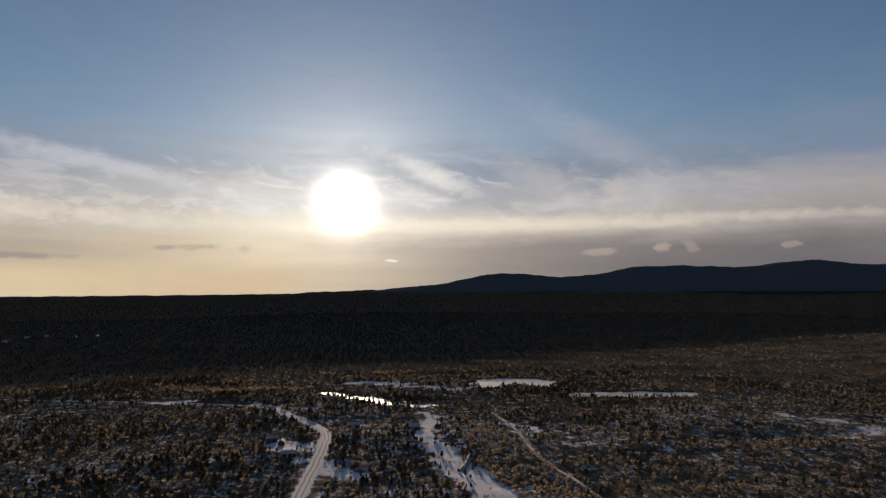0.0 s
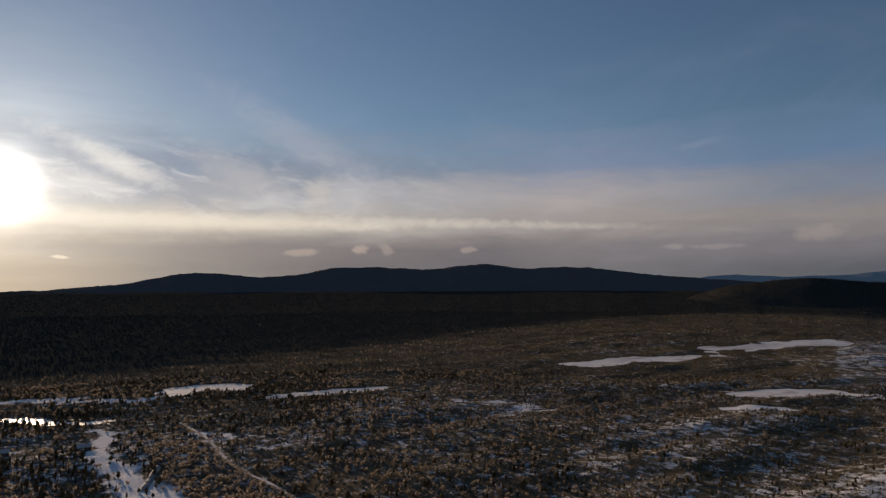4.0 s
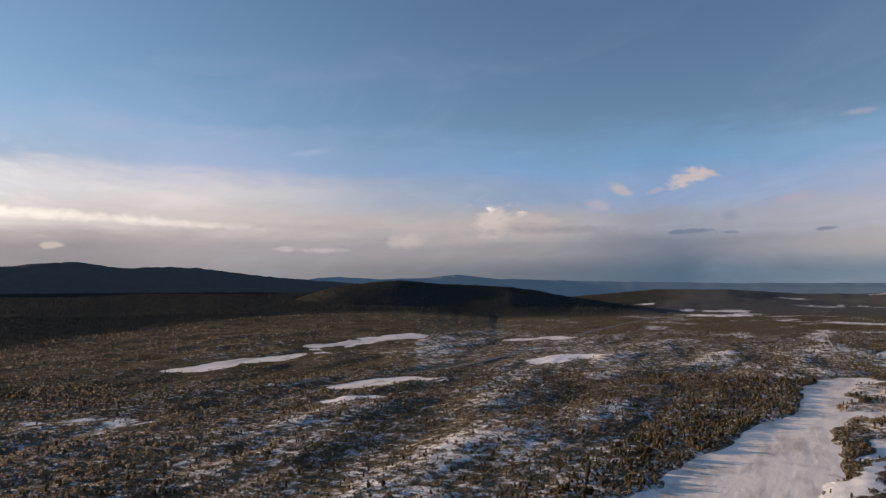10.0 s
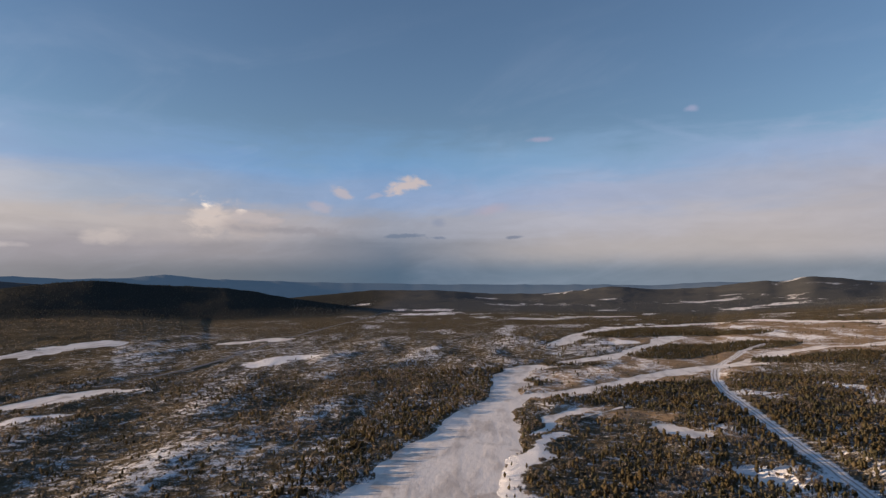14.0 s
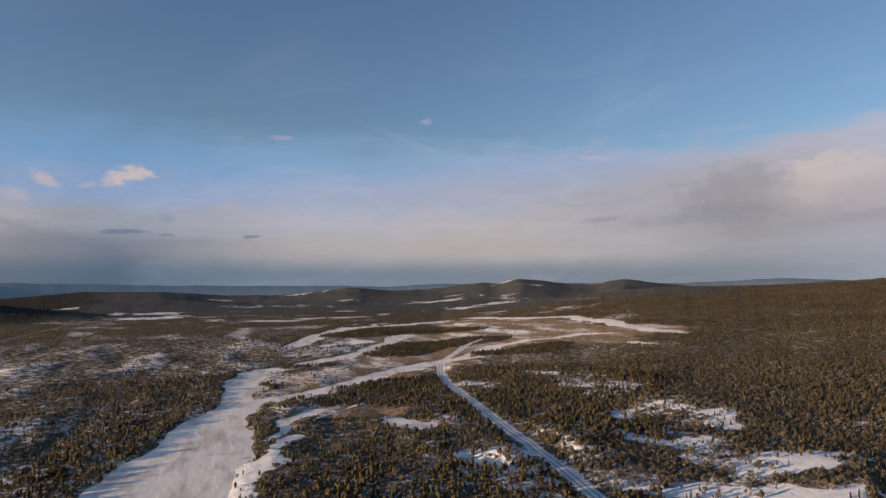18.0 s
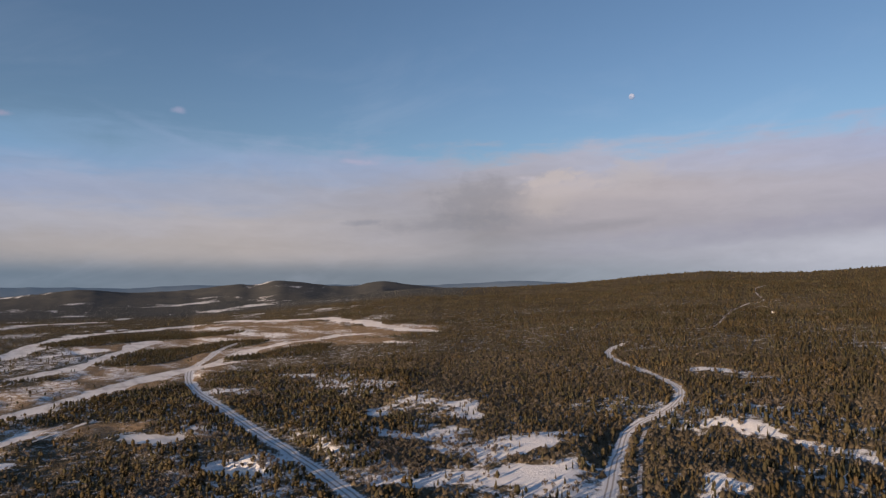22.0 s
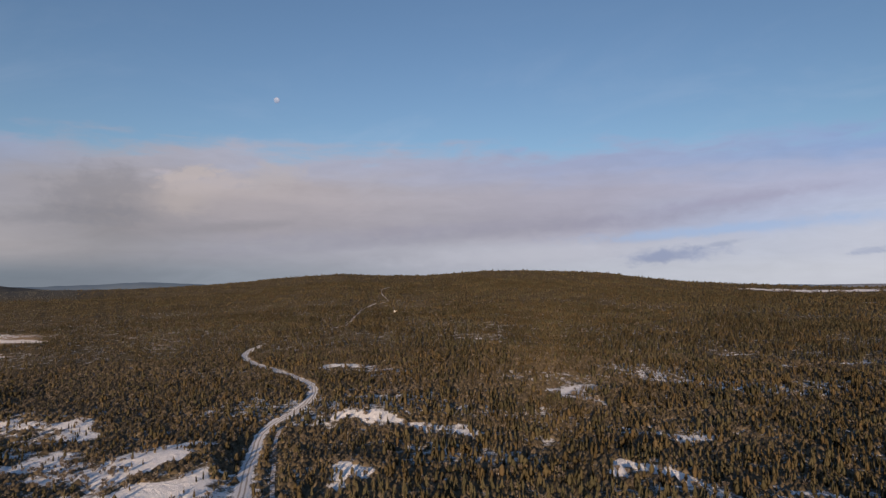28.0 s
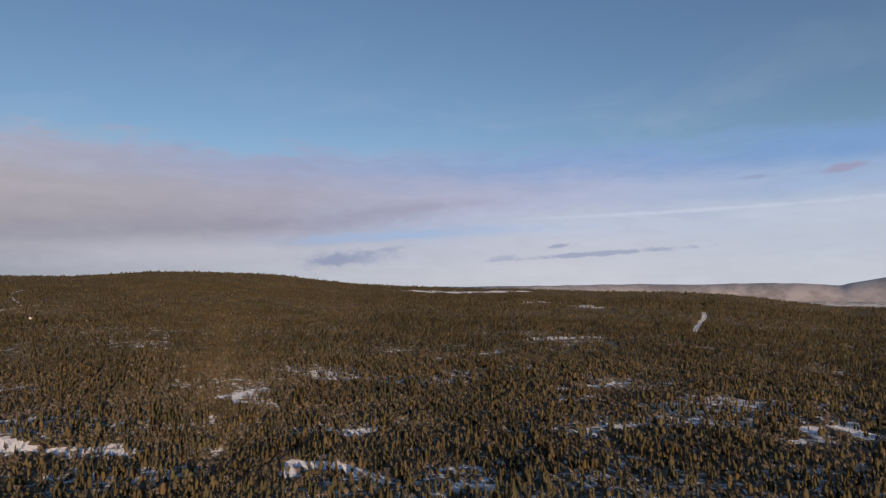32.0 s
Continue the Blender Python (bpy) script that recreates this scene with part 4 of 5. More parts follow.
for key, v in (("snow", snow), ("grass", grass), ("wood", wood), ("floor_shade_tint", dark), ("hill_haze", smooth(R.ravel(), 2350, 3000) * smooth(bearing(gx, gy), -136, -130) * smooth(bearing(gx, gy), -68, -74) * (1 - dark)), ("mountain_haze", smooth(R.ravel(), 3740, 3820) * smooth(bearing(gx, gy), -66, -60) * smooth(bearing(gx, gy), 10, 3))):
    share(me, key, v)
ground = tagged(new("ground", me), "brown heath and forest floor under patchy thin snow", "ground", kind="structure")


def height(x, y):
    return survey(np.atleast_1d(np.float64(x)), np.atleast_1d(np.float64(y)))[0]


def smooth_line(line, gap):
    """A rounded line through the points, with a point every gap metres."""
    p = np.array(line, float)
    p = np.vstack([2 * p[0] - p[1], p, 2 * p[-1] - p[-2]])
    out = []
    for k in range(1, len(p) - 2):
        n = max(2, int(np.linalg.norm(p[k + 1] - p[k]) / gap))
        for s in np.arange(n) / n:
            a, b, c, d = p[k - 1:k + 3]
            out.append(0.5 * (2 * b + (c - a) * s + (2 * a - 5 * b + 4 * c - d) * s * s + (3 * b - a - 3 * c + d) * s ** 3))
    out.append(p[-2])
    return np.array(out)


def longer(line, share_of=0.75):
    """The line, run on past both ends by a share of its width."""
    def past(a, b):
        d = Vector((a[0] - b[0], a[1] - b[1])).normalized() * a[2] * share_of
        return (a[0] + d.x, a[1] + d.y, a[2])
    return [past(line[0], line[1]), *line, past(line[-1], line[-2])]


def ribbon(name, line, lift, mat, across=7, gap=6.0, bed=False, wobble=0.0):
    p = smooth_line(line, gap)
    c, w = p[:, :2], p[:, 2]
    t = np.gradient(c, axis=0)
    t /= np.linalg.norm(t, axis=1)[:, None] + 1e-9
    side = np.stack([t[:, 1], -t[:, 0]], 1)
    s = np.linspace(-1, 1, across)
    wide = (w[:, None] / 2) * (s[None, :] + wobble * (vnoise(c[:, :1], c[:, 1:], 9.0) - 0.5))
    v = c[:, None, :] + side[:, None, :] * wide[..., None]
    x, y = v[..., 0].ravel(), v[..., 1].ravel()
    z = (hills(x, y) if bed else height(x, y)) + lift
    m, k = len(p), across
    i, j = np.meshgrid(np.arange(k - 1), np.arange(m - 1))
    q = np.stack([j * k + i, j * k + i + 1, (j + 1) * k + i + 1, (j + 1) * k + i], -1).reshape(-1, 4)
    me = sheet(name, np.c_[x, y, z], q, mat)
    share(me, "side", np.tile(s, m))
    return me


ROAD_LABELS = {"gravel_road": "pale snowy gravel road with wheel ruts", "cross_road": "narrow frosty road along the valley", "narrow_track": "snowy track through the shrubs",
               "highway": "grey straight highway across the heath", "valley_road": "wide snow-covered road with long tree shadows", "forest_road": "winding snowy road climbing into the forest",
               "side_track": "snowy strip beside the forest road", "hill_road": "snowy road on the forested hill", "far_road": "short snowy stretch of forest road"}
for name, w, line in ROADS:
    me = ribbon(name, [(x, y, w) for x, y in line], 0.12, ASPHALT if name == "highway" else TRACK if "track" in name or name == "hill_road" else ROAD, 7, 5.0, wobble=0.25)
    tagged(new(name, me), ROAD_LABELS[name], "road", kind="structure")

for k, band in enumerate(CHANNELS):
    me = ribbon("frozen_river", [(x, y, w * 1.4 + 14) for x, y, w in longer(band)], -0.7 - 0.03 * k, ICE, 9, 12.0, bed=True)
    tagged(new("frozen_river", me), "frozen river under wind-streaked snow", "river", "river channels", "structure")
for k, band in enumerate(PONDS):
    me = ribbon("frozen_pond", [(x, y, w * 1.3 + 10) for x, y, w in longer(band)], -0.45 - 0.012 * k, ICE, 9, 12.0, bed=True)
    tagged(new("frozen_pond", me), "frozen pond covered with snow", "pond", "ponds", "structure")


# ---------------------------------------------------------------- far ridges
far_line = [(-250, 0.5), (-225.5, 0.5), (-224.1, 0.27), (-222.7, -0.06), (-218.5, 0.15), (-210.9, 0.08), (-207.7, 0.16), (-196.4, 0.05), (-182.2, 0.05), (-147.7, 0.18), (-144.0, 0.17), (-139.9, 0.45), (-136.4, 0.57), (-133.3, 0.38), (-128.7, 0.19), (-114.0, 0.35), (-111.9, 0.25), (-108.1, 0.26), (-103.8, 0.03), (-99.4, 0.11), (-94.8, 0.13), (-85.0, 0.19), (-74.8, 0.39), (-72.5, 0.47), (-66.3, 0.67), (-64.9, 0.72), (-63.9, 0.88), (-61.8, 1.09), (-59.2, 0.8), (-54.7, 0.7), (-51.4, 0.92), (-49.4, 0.79), (-46.5, 0.36), (-20, 0.0), (4, -0.28), (14, -0.46), (36, -0.48), (60, -0.1), (109, 0.1)]
fa = np.arange(-250, 110, 0.2)
fe = np.interp(fa, [p[0] for p in far_line], [p[1] for p in far_line]) + 0.06 * (vnoise(fa, fa * 0, 0.9) - 0.5)
rows = []
for rr, k in ((4650, 0.0), (4780, 0.6), (4870, 1.0), (4920, 0.9)):
    top_z = EYE + 4870 * np.tan(np.radians(fe))
    rows.append(np.c_[-np.sin(np.radians(fa)) * rr, np.cos(np.radians(fa)) * rr, k * top_z - (1 - k) * 40])
n = len(fa)
i, j = np.meshgrid(np.arange(n), np.arange(3))
q = np.stack([j * n + i, (j + 1) * n + i, (j + 1) * n + (i + 1) % n, j * n + (i + 1) % n], -1).reshape(-1, 4)[:, ::-1]
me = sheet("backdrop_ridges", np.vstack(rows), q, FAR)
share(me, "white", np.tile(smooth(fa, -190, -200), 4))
tagged(new("backdrop_ridges", me), "far mountain ridges on the horizon, blue haze put into their colour", "mountains", kind="structure")


# ---------------------------------------------------------------- trees
def crown(rng, rings, sides, ragged=0.25):
    """A ragged crown or tree, 1 high, from rings of (height, radius) up to a tip. Vertices and triangles."""
    v, f = [], []
    lean = (rng.rand(2) - 0.5) * 0.10
    for k, (z, rad) in enumerate(rings):
        a0 = rng.rand() * 6.28
        for s in range(sides):
            a = a0 + 6.283 * (s + 0.3 * rng.rand()) / sides
            q = rad * (1 + ragged * (rng.rand() * 2 - 1))
            v.append((q * math.cos(a) + lean[0] * z, q * math.sin(a) + lean[1] * z, z + (rng.rand() - 0.5) * 0.1))
    v.append((lean[0], lean[1], 1.0))
    for k in range(len(rings) - 1):
        for s in range(sides):
            a, b = k * sides + s, k * sides + (s + 1) % sides
            f += [(a, b, b + sides), (a, b + sides, a + sides)]
    k = (len(rings) - 1) * sides
    f += [(k + s, k + (s + 1) % sides, len(v) - 1) for s in range(sides)]
    return np.array(v), np.array(f)


def birch_shape(rng, twigs):
    """A bare round birch, 1 high: a fuzzy crown of many thin upright sprays."""
    v, f = [], []
    for k in range(twigs):
        a, rad, z = rng.rand() * 6.28, 0.33 * math.sqrt(rng.rand()), 0.25 + 0.5 * rng.rand()
        rad *= 1 - 0.6 * abs(z - 0.5)
        x, y = rad * math.cos(a), rad * math.sin(a)
        w, h = 0.05 + 0.06 * rng.rand(), 0.16 + 0.18 * rng.rand()
        b = rng.rand() * 3.14
        dx, dy = w * math.cos(b), w * math.sin(b)
        c = len(v)
        v += [(x * 0.6, y * 0.6, max(0, z - h)), (x + dx, y + dy, z + h * 0.4), (x * 1.25 - dx, y * 1.25 - dy, z + h * 0.8 * rng.rand())]
        f.append((c, c + 1, c + 2))
    for k in range(3):
        a = rng.rand() * 6.28
        c = len(v)
        v += [(0.02, 0, 0), (-0.02, 0, 0), (0.14 * math.cos(a), 0.14 * math.sin(a), 0.75)]
        f.append((c, c + 1, c + 2))
    return np.array(v), np.array(f)


def scatter(rng, count, r0, r1, a0=-230.0, a1=43.0):
    a = np.radians(rng.uniform(a0, a1, count))
    r = np.sqrt(rng.uniform(r0 * r0, r1 * r1, count))
    return -np.sin(a) * r, np.cos(a) * r


def stand(x, y, rng):
    """Which of these points carry a tree; the ground's height, the tree's height, and whether it is a birch."""
    z, snow, grass, wood, ice, road, heath, open_snow, isle, lump, dark = survey(x, y)
    a, r = bearing(x, y), np.hypot(x, y) / K
    clump = fbm(x + 500, y, 60, 3)
    share_of = np.interp(a, [-240, -128, -112, -96, -80, -55, -25, -12, 10, 60], [1, 1, 0.95, 0.75, 0.36, 0.25, 0.42, 0.5, 0.55, 0.6])
    share_of = np.where(r > 650, np.maximum(share_of, np.interp(r, [650, 900], [0.6, 0.9]) * np.interp(a, [-112, -98, -62, -48], [1, 0.4, 0.4, 1])), share_of)
    dense = share_of * (0.3 + 1.2 * smooth(clump, 0.33, 0.60 - 0.12 * share_of)) * (1 - 0.5 * heath * smooth(snow, 0.40, 0.6))
    behind = 1 + 5.0 / EYE
    gap = np.maximum(open_snow, 0.8 * clearing(x * behind, y * behind))
    dense = np.where(gap > 0.3, dense * np.clip(1.12 - gap, 0.06, 1) * 0.8, dense)
    shrubby = (gap > 0.3) & (fbm(x + 90, y - 40, 24, 3) > 0.56) & (a < -90)
    dense = np.where(shrubby, 0.5, dense)
    grove = deepest(x, y, GROVES) > 0
    dense = np.where(grove, np.maximum(dense, 0.92), dense)
    dense = np.where(dark > 0.5, 1, dense)
    dense = np.where(isle > 0.1, 1, dense)
    dense = dense * (1 - 0.95 * grass) * np.where(r > 1000, 1 - 0.9 * smooth(snow, 0.45, 0.6), 1)
    bushy = deepest(x, y, THICKETS) > 0
    dense = np.where(bushy, 1, dense)
    keep = (rng.rand(len(x)) < dense) & (ice < -0.04) & (road < -0.05)
    birch_share = np.interp(a, [-240, -155, -128, -100, -70, -20, 0, 40], [0.05, 0.08, 0.36, 0.46, 0.78, 0.80, 0.62, 0.55]) * (0.35 + 0.65 * smooth(fbm(x, y + 900, 80, 3), 0.3, 0.6))
    birch_share = np.where(dark > 0.5, 0, birch_share)
    birch = (rng.rand(len(x)) < birch_share) | bushy | (shrubby & (rng.rand(len(x)) < 0.75))
    tall = (3.0 + 3.6 * rng.rand(len(x)) ** 1.5) * np.interp(a, [-240, -165, -140, -120, -90, -50, -10, 40], [1.35, 1.35, 1.0, 0.80, 0.72, 0.66, 0.76, 0.85])
    tall = tall * np.where(birch, 0.75, 1.0) * np.interp(r, [600, 1500], [1, 1.25])
    tall = tall * np.where(grove, 1.12, 1.0)
    return keep, z, tall, birch


def plant(name, x, y, z, tall, shapes, rng, mat, label, category, fat=1.0):
    """One mesh of many trees, each a turned and scaled copy of a shape."""
    kind = rng.randint(0, len(shapes), len(x))
    vs, fs, base = [], [], 0
    for k, (v, f) in enumerate(shapes):
        m = np.nonzero(kind == k)[0]
        if not len(m):
            continue
        t, b = rng.rand(len(m)) * 6.283, fat * rng.uniform(0.75, 1.35, len(m))
        c, s, h = np.cos(t)[:, None], np.sin(t)[:, None], tall[m][:, None]
        px = x[m][:, None] + h * b[:, None] * (v[:, 0] * c - v[:, 1] * s)
        py = y[m][:, None] + h * b[:, None] * (v[:, 0] * s + v[:, 1] * c)
        pz = z[m][:, None] + h * v[:, 2] - 0.15
        vs.append(np.stack([px, py, pz], -1).reshape(-1, 3))
        fs.append((f[None] + (np.arange(len(m)) * len(v))[:, None, None]).reshape(-1, 3) + base)
        base += len(m) * len(v)
    me = sheet(name, np.vstack(vs), np.vstack(fs), mat, True)
    return tagged(new(name, me), label, category, kind="stuff")


trng = np.random.RandomState(11)
PINE, SPIRE, CONE = ((0.10, 0.13), (0.44, 0.25), (0.76, 0.17)), ((0.05, 0.10), (0.22, 0.17), (0.58, 0.10)), ((0.05, 0.19),)
NEAR = [crown(trng, PINE if k < 9 else SPIRE, 4, 0.4) for k in range(12)]
WOODS = [crown(trng, PINE if k < 2 else SPIRE, 4, 0.35) for k in range(12)]
FAR_TREES = [crown(trng, CONE, 5) for k in range(8)]
SHRUBS = [crown(trng, ((0.0, 0.5),), 5, 0.4) for k in range(8)]
BIRCHES = [birch_shape(trng, 24) for _ in range(8)]
BIRCHES_MID = [birch_shape(trng, 10) for _ in range(6)]
FOREST = "olive-brown conifer forest, many small trees"


def single(x, y):
    """The stretch of woods where every tree is an object of its own."""
    r = np.hypot(x, y)
    return (r > SINGLE[0]) & (r < SINGLE[1]) & (bearing(x, y) < SINGLE[2])


# zones whose tree colour carries cloud shadow; the last one carries haze
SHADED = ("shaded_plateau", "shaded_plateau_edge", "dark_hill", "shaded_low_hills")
HILLS_AWAY = "forest on low distant hills, greyed in colour for haze"
SINGLE = (334.0, 360.0, -150.0)
singles, single_birches = [], []
for zone, count, r0, r1, a0, a1, shapes, birches, fat in (
        ("valley_edge", 60000, 315, 850, -128, 43, NEAR, BIRCHES, 1.12), ("near_hillside", 19000, 315, 850, -230, -128, WOODS, BIRCHES, 0.85),
        ("hillside", 46000, 850, 1500, -230, -124, FAR_TREES, BIRCHES_MID, 0.9), ("upper_hillside", 36000, 1500, 2500, -230, -120, FAR_TREES, None, 1.1),
        ("shaded_low_hills", 16000, 2400, 4300, -132, -72, FAR_TREES, None, 1.9),
        ("beyond_the_river", 58000, 850, 2050, -124, 43, FAR_TREES, BIRCHES_MID, 1.3), ("river_islands", 90000, 700, 1900, -126, -82, FAR_TREES, None, 1.5), ("far_slopes", 42000, 2050, 3700, -230, 43, FAR_TREES, None, 1.9),
        ("shaded_plateau", 36000, 900, 2000, -60, 43, FAR_TREES, None, 1.5), ("shaded_plateau_edge", 30000, 1900, 3600, -64, 43, FAR_TREES, None, 1.8), ("dark_hill", 20000, 1900, 4100, -84, -42, FAR_TREES, None, 1.7)):
    x, y = scatter(trng, count, r0, r1, a0, a1)
    keep, z, tall, birch = stand(x, y, trng)
    if zone in SHADED[:3]:
        keep &= (survey(x, y)[10] > 0.5)
    elif zone == "far_slopes":
        keep &= (survey(x, y)[10] < 0.5) & ((bearing(x, y) < -132) | (np.hypot(x, y) < 2500))
    elif zone == "river_islands":
        keep &= survey(x, y)[8] > 0.05
    elif zone == "beyond_the_river":
        keep &= survey(x, y)[10] < 0.5
    m = keep & ~birch
    own = single(x, y)
    singles += list(zip(x[m & own], y[m & own], z[m & own], tall[m & own]))
    m &= ~own
    plant("conifer_forest_" + zone, x[m], y[m], z[m], tall[m], shapes, trng, HAZED_SPRUCE if zone == SHADED[3] else SHADE_TONED_SPRUCE if zone in SHADED else NEEDLES, HILLS_AWAY if zone == SHADED[3] else "dense spruce forest, darkened in colour for cloud shadow" if zone in SHADED else FOREST, "forest", fat)
    if birches:
        m = keep & birch
        own = (np.hypot(x, y) > 334) & (np.hypot(x, y) < 385) & (np.abs(bearing(x, y) + 119) < 8)
        single_birches += list(zip(x[m & own], y[m & own], z[m & own], tall[m & own]))
        m &= ~own
        plant("birch_scrub_" + zone, x[m], y[m], z[m], tall[m], birches, trng, TWIGS, "leafless brown birch scrub", "shrubs", 1.2)
x, y = scatter(trng, 70000, 315, 950, -124, 43)
z, snow, grass, wood, ice, road, heath, open_snow, isle, lump, dark = survey(x, y)
m = (ice < -0.1) & (road < 0) & (trng.rand(len(x)) < 0.95 - 0.75 * open_snow - 0.6 * grass - 0.5 * smooth(snow, 0.4, 0.55))
plant("heath_shrubs", x[m], y[m], z[m], (0.5 + 1.1 * trng.rand(len(x)))[m], SHRUBS, trng, HEATHER, "low brown heath shrubs and dwarf birch", "shrubs", 1.6)
x, y = scatter(trng, 74000, 315, 900, -230, -122)
z, snow, grass, wood, ice, road, heath, open_snow, isle, lump, dark = survey(x, y)
m = (ice < -0.1) & (road < 0) & (trng.rand(len(x)) < 0.9 - 0.9 * open_snow - 0.8 * smooth(snow, 0.38, 0.5))
plant("forest_undergrowth", x[m], y[m], z[m], (1.0 + 2.1 * trng.rand(len(x)))[m], SHRUBS, trng, HEATHER, "low brown undergrowth between the trees", "shrubs", 1.7)


# ---------------------------------------------------------------- things
def paint(name, a, b, rough=0.8, size=2.0):
    def build(n, p):
        n.link(n.mix(n.noise(where(n), size, 5, 0.65), a, b), p.inputs["Base Color"])
        p.inputs["Roughness"].default_value = rough
        p.inputs["Specular IOR Level"].default_value = 0.4
    return material(name, build)


TIMBER = paint("brown_timber", (0.05, 0.03, 0.018), (0.12, 0.07, 0.04))
ROOF_SNOW = paint("roof_snow", (0.62, 0.61, 0.61), (0.22, 0.20, 0.19), size=0.35)
TRIM = paint("pale_trim", (0.55, 0.53, 0.50), (0.7, 0.68, 0.65))
BRICK = paint("sooty_brick", (0.10, 0.06, 0.05), (0.2, 0.12, 0.1))
PANE = paint("dark_glass", (0.015, 0.018, 0.02), (0.03, 0.035, 0.04), 0.08)
DARK_PAINT = paint("dark_car_paint", (0.012, 0.013, 0.015), (0.03, 0.03, 0.032), 0.3)
RUBBER = paint("tyre_rubber", (0.012, 0.012, 0.012), (0.03, 0.03, 0.03), 0.9)
STEEL = paint("galvanised_steel", (0.25, 0.25, 0.26), (0.4, 0.4, 0.41), 0.5)
HUT_WALL = paint("pale_boards", (0.5, 0.48, 0.45), (0.66, 0.64, 0.6))


def part(name, bm, mat, parent, label=""):
    me = bpy.data.meshes.new(name)
    bm.to_mesh(me)
    bm.free()
    me.materials.append(mat)
    ob = new(name, me)
    ob.parent = parent
    return tagged(ob, label)


def box(sx, sy, sz, at=(0, 0, 0), bevel=0.0):
    bm = bmesh.new()
    bmesh.ops.create_cube(bm, size=1, matrix=Matrix.Translation(at) @ Matrix.Diagonal((sx, sy, sz, 1)))
    if bevel:
        bmesh.ops.bevel(bm, geom=bm.edges[:], offset=bevel, segments=2, affect="EDGES")
    return bm


def tube(radius, z0, z1, top=None, sides=8, at=(0, 0)):
    bm = bmesh.new()
    bmesh.ops.create_cone(bm, cap_ends=True, segments=sides, radius1=radius, radius2=radius if top is None else top, depth=z1 - z0,
                          matrix=Matrix.Translation((at[0], at[1], (z0 + z1) / 2)))
    return bm


def base(name, x, y, label, category, group="", turn=0.0, sink=0.05):
    e = new(name)
    e.matrix_basis = pose(x, y, float(height(x, y)[0]) - sink, 0, 0, turn)
    return tagged(e, label, category, group)


def cabin(name, x, y, turn, long, wide, tall, label, wall_mat, group):
    """A gabled cabin: log body, two snowy roof slopes, gables, chimney, door, windows."""
    e = base(name, x, y, label, "cabin", group, turn)
    part("body", box(long, wide, tall, (0, 0, tall / 2)), wall_mat, e)
    rise = wide * 0.32
    for side in (-1, 1):
        bm = bmesh.new()
        ov, th = 0.5, 0.28
        pts = [(-long / 2 - ov, 0, tall + rise + 0.05), (long / 2 + ov, 0, tall + rise + 0.05), (long / 2 + ov, side * (wide / 2 + ov), tall - 0.25), (-long / 2 - ov, side * (wide / 2 + ov), tall - 0.25)]
        lo = [bm.verts.new(p) for p in pts]
        hi = [bm.verts.new((p[0], p[1], p[2] + th)) for p in pts]
        bm.faces.new(lo[::-1]), bm.faces.new(hi)
        for k in range(4):
            bm.faces.new((lo[k], lo[(k + 1) % 4], hi[(k + 1) % 4], hi[k]))
        bmesh.ops.recalc_face_normals(bm, faces=bm.faces)
        part("roof_slope", bm, ROOF_SNOW, e, "snow-covered roof slope")
    for end in (-1, 1):
        bm = bmesh.new()
        a = [bm.verts.new((end * (long / 2 - 0.01), yy, zz)) for yy, zz in ((-wide / 2, tall), (wide / 2, tall), (0, tall + rise))]
        b = [bm.verts.new((end * (long / 2 - 0.16), v.co.y, v.co.z)) for v in a]
        bm.faces.new(a), bm.faces.new(b[::-1])
        for k in range(3):
            bm.faces.new((a[k], a[(k + 1) % 3], b[(k + 1) % 3], b[k]))
        bmesh.ops.recalc_face_normals(bm, faces=bm.faces)
        part("gable", bm, wall_mat, e)
    part("chimney", box(0.6, 0.6, 1.6, (long * 0.18, 0.1, tall + rise + 0.4), 0.04), BRICK, e, "sooty brick chimney")
    part("door", box(0.95, 0.12, 2.0, (-long * 0.1, -wide / 2, 1.05), 0.02), TRIM, e)
    for wx, wy in ((long * 0.28, -wide / 2), (-long * 0.34, -wide / 2), (long * 0.25, wide / 2), (-long * 0.25, wide / 2)):
        f = part("window_frame", box(1.2, 0.1, 1.1, (wx, wy, 1.5), 0.02), TRIM, e)
        part("pane", box(1.0, 0.14, 0.9, (wx, wy, 1.5)), PANE, f, "dark window pane")
    return e


CABIN_SIZE = [(9, 6, 2.6, 15), (8, 5.5, 2.5, 100), (11, 5, 2.4, 5), (6, 4.5, 2.3, 60), (11, 6, 2.6, 8), (5, 4, 2.3, 40), (10, 6, 2.6, 12)]
for (x, y), (a, b, c, t) in zip(CABINS, CABIN_SIZE):
    cabin("cabin", x, y, t, a * 0.8, b * 0.8, c, "low brown timber cabin with a snow-covered roof", TIMBER, "cabins by the gravel road")
for k, (x, y) in enumerate(HUTS):
    cabin("hut", x, y, 25 * k, 7, 5, 2.6, "small pale hut with a snowy roof among trees", HUT_WALL, "scattered huts")

